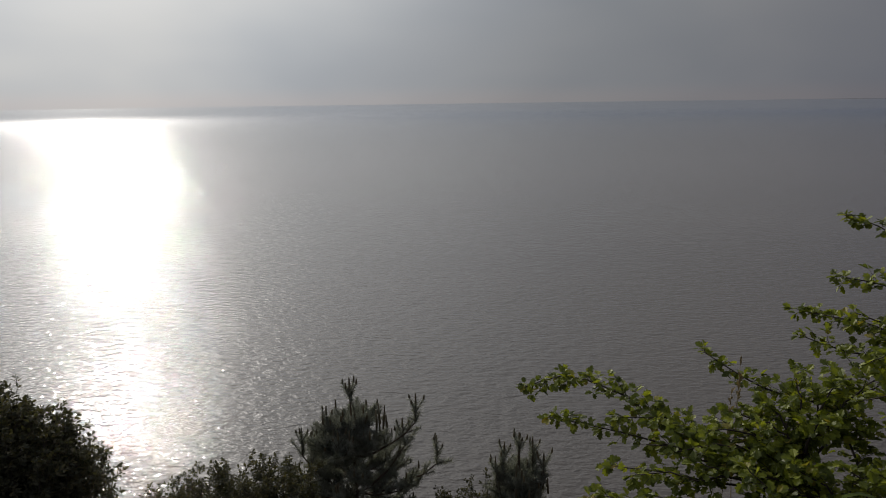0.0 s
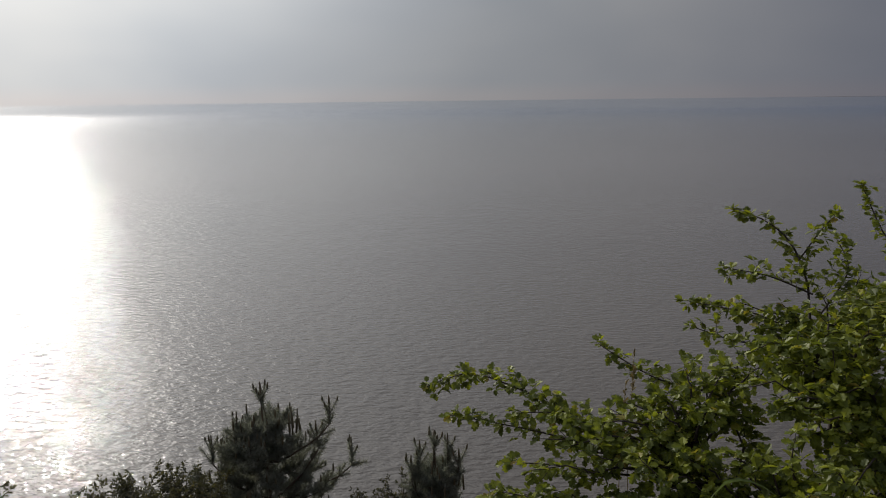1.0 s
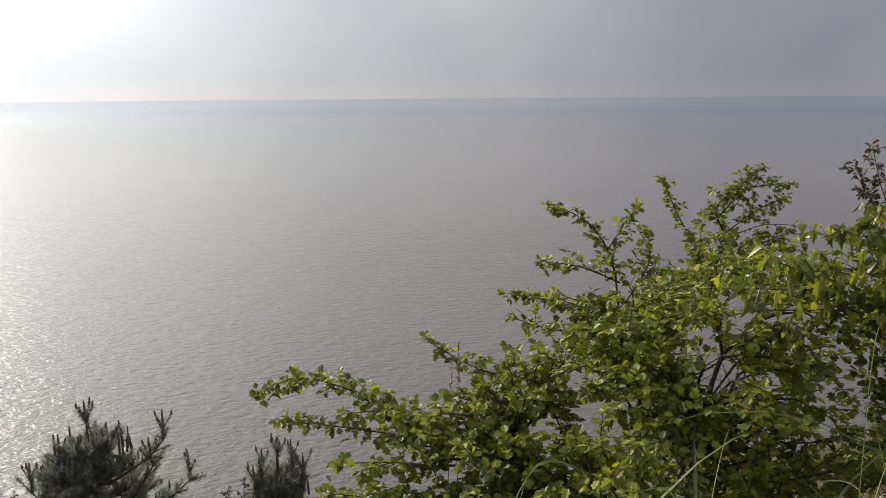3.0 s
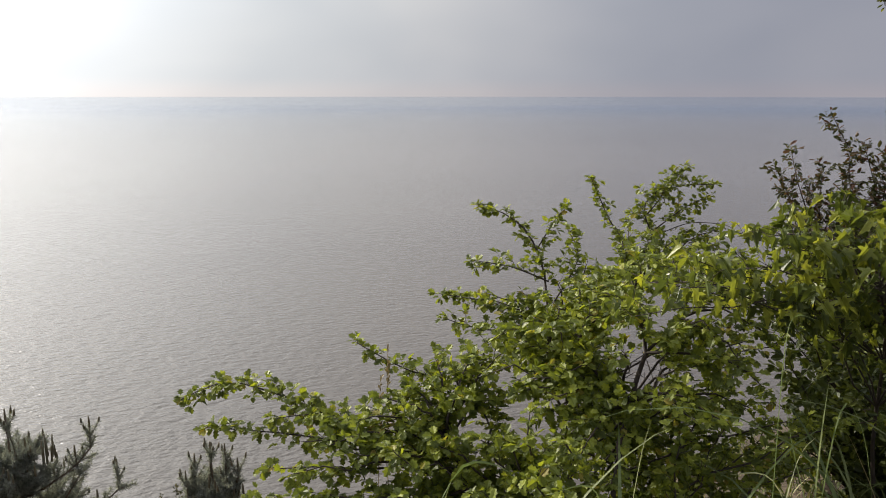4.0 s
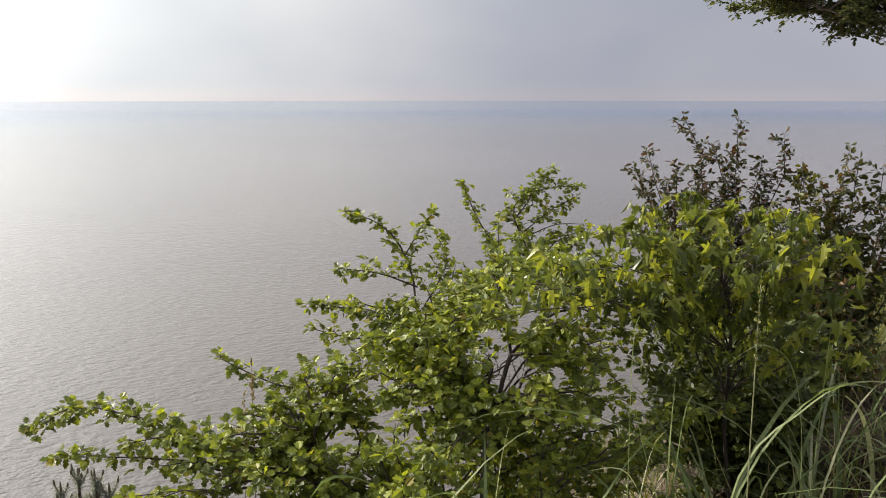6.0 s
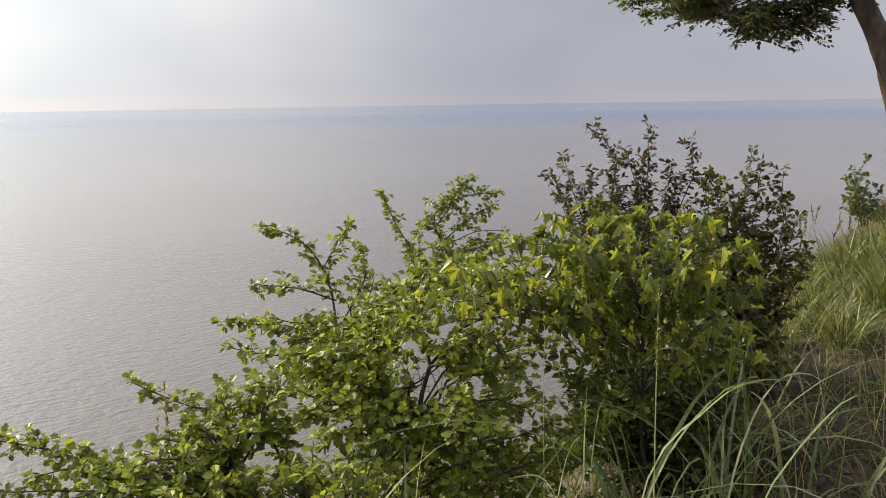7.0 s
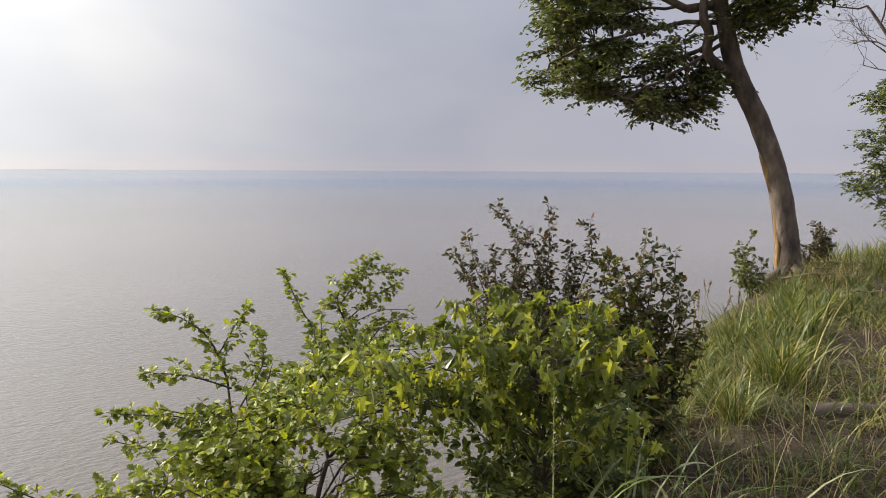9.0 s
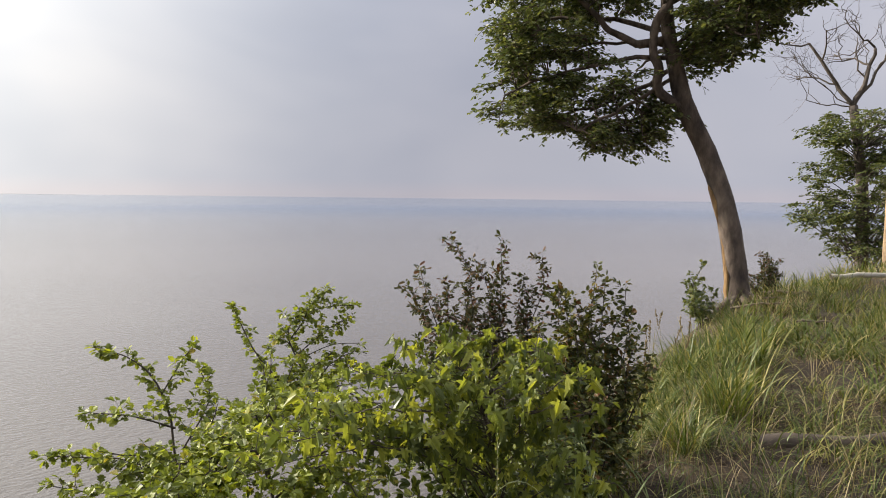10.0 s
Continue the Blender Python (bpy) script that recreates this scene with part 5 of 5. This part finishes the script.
        n = max(4, int(n * (0.7 if x > 2.6 else 0.5)))
        base = np.stack((rng.normal(0, 0.07, n), rng.normal(0, 0.07, n), np.full(n, -0.02)), 1)
        v, f = blades(rng, base, rng.uniform(0, 2 * np.pi, n), rng.uniform(0.02, 0.35, n), rng.uniform(1.2, 3.3, n), rng.uniform(0.5, 1.05, n) * reach, rng.uniform(0.006, 0.018, n), 9)
        for k in range(n):
            part("blade", mesh_of("blade", v[k * 20:k * 20 + 20], f[:9], LONG_BLADE), tuft)
    # flowering stalks against the water
    for k in range(22):
        u, v = (rng.uniform(5.2, 8.4), rng.uniform(-0.1, 0.3)) if k < 20 else ((1.43, 0.86), (1.37, 0.84))[k - 20]
        x, y = EDGE_POINT + u * EDGE_DIR + v * SEAWARD
        stalk = thing("reed_grass_stalk", (x, y, float(ground_height(x, y))), "thin reed grass stalk with a feathery brown head", "grass", "flowering grass stalks")
        h = rng.uniform(0.5, 0.78)
        if k >= 20:
            h = 0.68 - 0.08 * (k - 20) - stalk.location[2]
        tip = np.array((rng.normal() * 0.12 + 0.08, rng.normal() * 0.12, h)) * ((1, 1, 1) if k < 20 else (0.3, 0.3, 1))
        line = bend((0, 0, -0.02), tip, (0.0, 0, 0.03), 8, rng, 0.006)
        t = Tubes()
        t.add(line, np.linspace(0.0022, 0.001, 8), 4)
        stem = part("stem", t.mesh("stem", STRAW, np.zeros(3)), stalk)
        m = 60
        s = rng.uniform(0.78, 1.0, m)
        p = line[0] + (line[-1] - line[0]) * s[:, None]
        d = unit(unit(line[-1] - line[-2]) * 1.4 + rng.normal(size=(m, 3)) * 0.5)
        lv = Leaves(SLOE_SHAPE)
        for i in range(m):
            lv.add(p[i], d[i], rng.normal(size=3), rng.uniform(0.012, 0.024))
        part("seed_head", lv.mesh("seed_head", PANICLE, np.zeros(3)), stem, "brown feathery seed head")


def ribbon(keys, width, n=16):
    """A creased grass blade along a smooth line."""
    pts = spline(keys, n)
    tang = unit(np.gradient(pts, axis=0))
    side = unit(np.cross(tang, unit(np.array((pts[-1] - pts[0])[:2].tolist() + [0.0]) + (0.3, -0.2, 0.0)) + (0, 0, 0.4)))
    s = np.linspace(0, 1, n)
    w = (0.5 * width * np.minimum(0.5 + 2 * s, 1) * np.clip(1.1 - s ** 2.5 * 1.08, 0.03, 1))[:, None]
    fold = np.cross(tang, side) * w * 0.35
    verts = np.stack((pts - side * w + fold, pts, pts + side * w + fold), 1).reshape(-1, 3)
    faces = [(3 * i + k, 3 * i + k + 1, 3 * i + k + 4, 3 * i + k + 3) for i in range(n - 1) for k in (0, 1)]
    return verts, faces


def build_tall_grass():
    """Single tall blades that rise in front of the bushes."""
    rng = np.random.default_rng(17)
    for (x, y), runs in (
            ((1.80, 1.28), ((((1.79, 1.27, 0.6), (1.775, 1.26, 0.95), (1.785, 1.25, 1.06), (1.84, 1.23, 1.05)), 0.010), (((1.85, 1.30, 0.4), (1.93, 1.33, 0.62), (2.02, 1.36, 0.66)), 0.008))),
            ((1.95, 1.28), ((((1.95, 1.28, 0.4), (1.95, 1.28, 0.68), (1.955, 1.28, 0.86)), 0.022), (((1.96, 1.27, 0.5), (1.98, 1.25, 0.80), (2.03, 1.22, 0.72), (2.07, 1.20, 0.5)), 0.012), (((1.93, 1.3, 0.35), (1.85, 1.33, 0.58), (1.74, 1.37, 0.6)), 0.009))),
            ((0.90, 1.50), ((((0.94, 1.52, 0.42), (1.03, 1.54, 0.66), (1.17, 1.58, 0.63), (1.28, 1.61, 0.5)), 0.012), (((0.92, 1.48, 0.4), (0.96, 1.46, 0.62), (0.98, 1.45, 0.70)), 0.012), (((0.88, 1.5, 0.35), (0.82, 1.5, 0.56), (0.72, 1.5, 0.6)), 0.010))),
            ((1.90, 0.86), ((((1.95, 0.77, 0.65), (2.06, 0.68, 0.92), (2.13, 0.62, 0.99), (2.20, 0.54, 1.0), (2.27, 0.46, 0.93)), 0.011),)),
            ((1.82, 1.08), ((((1.88, 1.01, 0.68), (2.0, 0.93, 0.88), (2.10, 0.87, 0.95), (2.24, 0.80, 0.93)), 0.012), (((1.95, 1.06, 0.6), (2.14, 1.0, 0.86), (2.32, 0.95, 0.86), (2.46, 0.92, 0.72)), 0.012), (((1.78, 1.12, 0.5), (1.72, 1.16, 0.78), (1.70, 1.18, 0.90)), 0.009))),
            ((2.35, 1.12), ((((2.38, 1.10, 0.5), (2.48, 1.06, 0.78), (2.64, 1.02, 0.80), (2.78, 0.99, 0.66)), 0.012), (((2.33, 1.14, 0.55), (2.30, 1.17, 0.84), (2.22, 1.22, 0.92), (2.12, 1.26, 0.86)), 0.009), (((2.37, 1.13, 0.5), (2.40, 1.14, 0.9), (2.41, 1.15, 1.02)), 0.006))),
            ((2.75, 1.28), ((((2.80, 1.25, 0.5), (2.92, 1.18, 0.78), (3.08, 1.10, 0.78), (3.20, 1.05, 0.6)), 0.012), (((2.72, 1.28, 0.5), (2.66, 1.28, 0.86), (2.56, 1.28, 0.96), (2.46, 1.28, 0.9)), 0.009), (((2.76, 1.3, 0.5), (2.77, 1.31, 0.95)), 0.005))),
            ((1.45, 1.42), ((((1.46, 1.42, 0.4), (1.48, 1.41, 0.66), (1.50, 1.40, 0.78)), 0.012), (((1.42, 1.42, 0.35), (1.36, 1.42, 0.6), (1.26, 1.43, 0.62)), 0.010)))):
        z = float(ground_height(x, y))
        plant = thing("tall_grass", (x, y, z), "few tall pale green grass blades arching at the brink", "grass", "tall grass at the brink")
        for keys, width in runs:
            v, f = ribbon(((x + rng.normal() * 0.01, y + rng.normal() * 0.01, z - 0.02), *keys), width * 0.8)
            part("blade", mesh_of("blade", v - under(plant), f, LONG_BLADE, True), plant)
    # one tall stalk with a narrow seed head
    stalk = thing("foxtail_grass", (1.76, 0.88, float(ground_height(1.76, 0.88))), "tall thin grass stalk with a narrow green seed head", "grass")
    o = under(stalk)
    line = spline((o + (0, 0, -0.02), (1.75, 0.875, 0.6), (1.735, 0.87, 0.95), (1.73, 0.87, 1.25)), 14)
    t = Tubes()
    t.add(line, np.linspace(0.0020, 0.0010, 14), 5)
    stem = part("stem", t.mesh("stem", LONG_BLADE, o), stalk)
    lv = Leaves(SLOE_SHAPE)
    for s in np.linspace(0, 1, 90):
        p = line[-4] + (line[-1] - line[-4]) * s
        lv.add(p, unit(np.array((0, 0, 1.3)) + rng.normal(size=3) * 0.45), rng.normal(size=3), rng.uniform(0.007, 0.012))
    part("seed_head", lv.mesh("seed_head", GRASS, o), stem, "narrow bristly seed head")


def build_logs():
    rng = np.random.default_rng(6)
    for a, b, r, mat, name, label in (((5.28, 1.80, 0.19), (7.1, 0.25, 0.19), 0.065, LOG_BARK, "fallen_log", "weathered brown log lying in the grass"), ((12.9, 3.9, 0.56), (14.9, 2.2, 0.66), 0.04, PALE_WOOD, "bleached_pole", "bleached pale pole lying in the grass")):
        log = thing(name, (a[0], a[1], float(ground_height(a[0], a[1]))), label, "log")
        t = Tubes()
        t.add(bend(a, b, (0, 0, 0.0), 14, rng, 0.004), np.linspace(r, r * 0.8, 14), 12, 0, 0.03, rng)
        part("trunk", t.mesh("trunk", mat, under(log)), log)
    # broken sticks round the foot of the beech
    for (ax, ay), (bx, by), r in (((9.58, 3.94), (10.02, 3.48), 0.016), ((10.95, 4.1), (11.4, 3.65), 0.022), ((10.1, 3.75), (10.5, 3.62), 0.012), ((8.9, 2.9), (9.5, 2.75), 0.014)):
        stick = thing("fallen_stick", (ax, ay, float(ground_height(ax, ay))), "pale broken stick lying in the grass", "stick", "sticks by the beech")
        a, b = np.array((ax, ay, ground_height(ax, ay) + 0.16)), np.array((bx, by, ground_height(bx, by) + 0.11))
        t = Tubes()
        t.add(bend(a, b, (0, 0, 0.02), 8, rng, 0.015), np.linspace(r, r * 0.6, 8), 7, 0, 0.05, rng)
        part("wood", t.mesh("wood", STICK_WOOD, under(stick)), stick)


build_hawthorn()
build_maple()
build_bushes()
build_beech()
build_far_trees()
build_pines()
build_grass()
build_tall_grass()
build_logs()
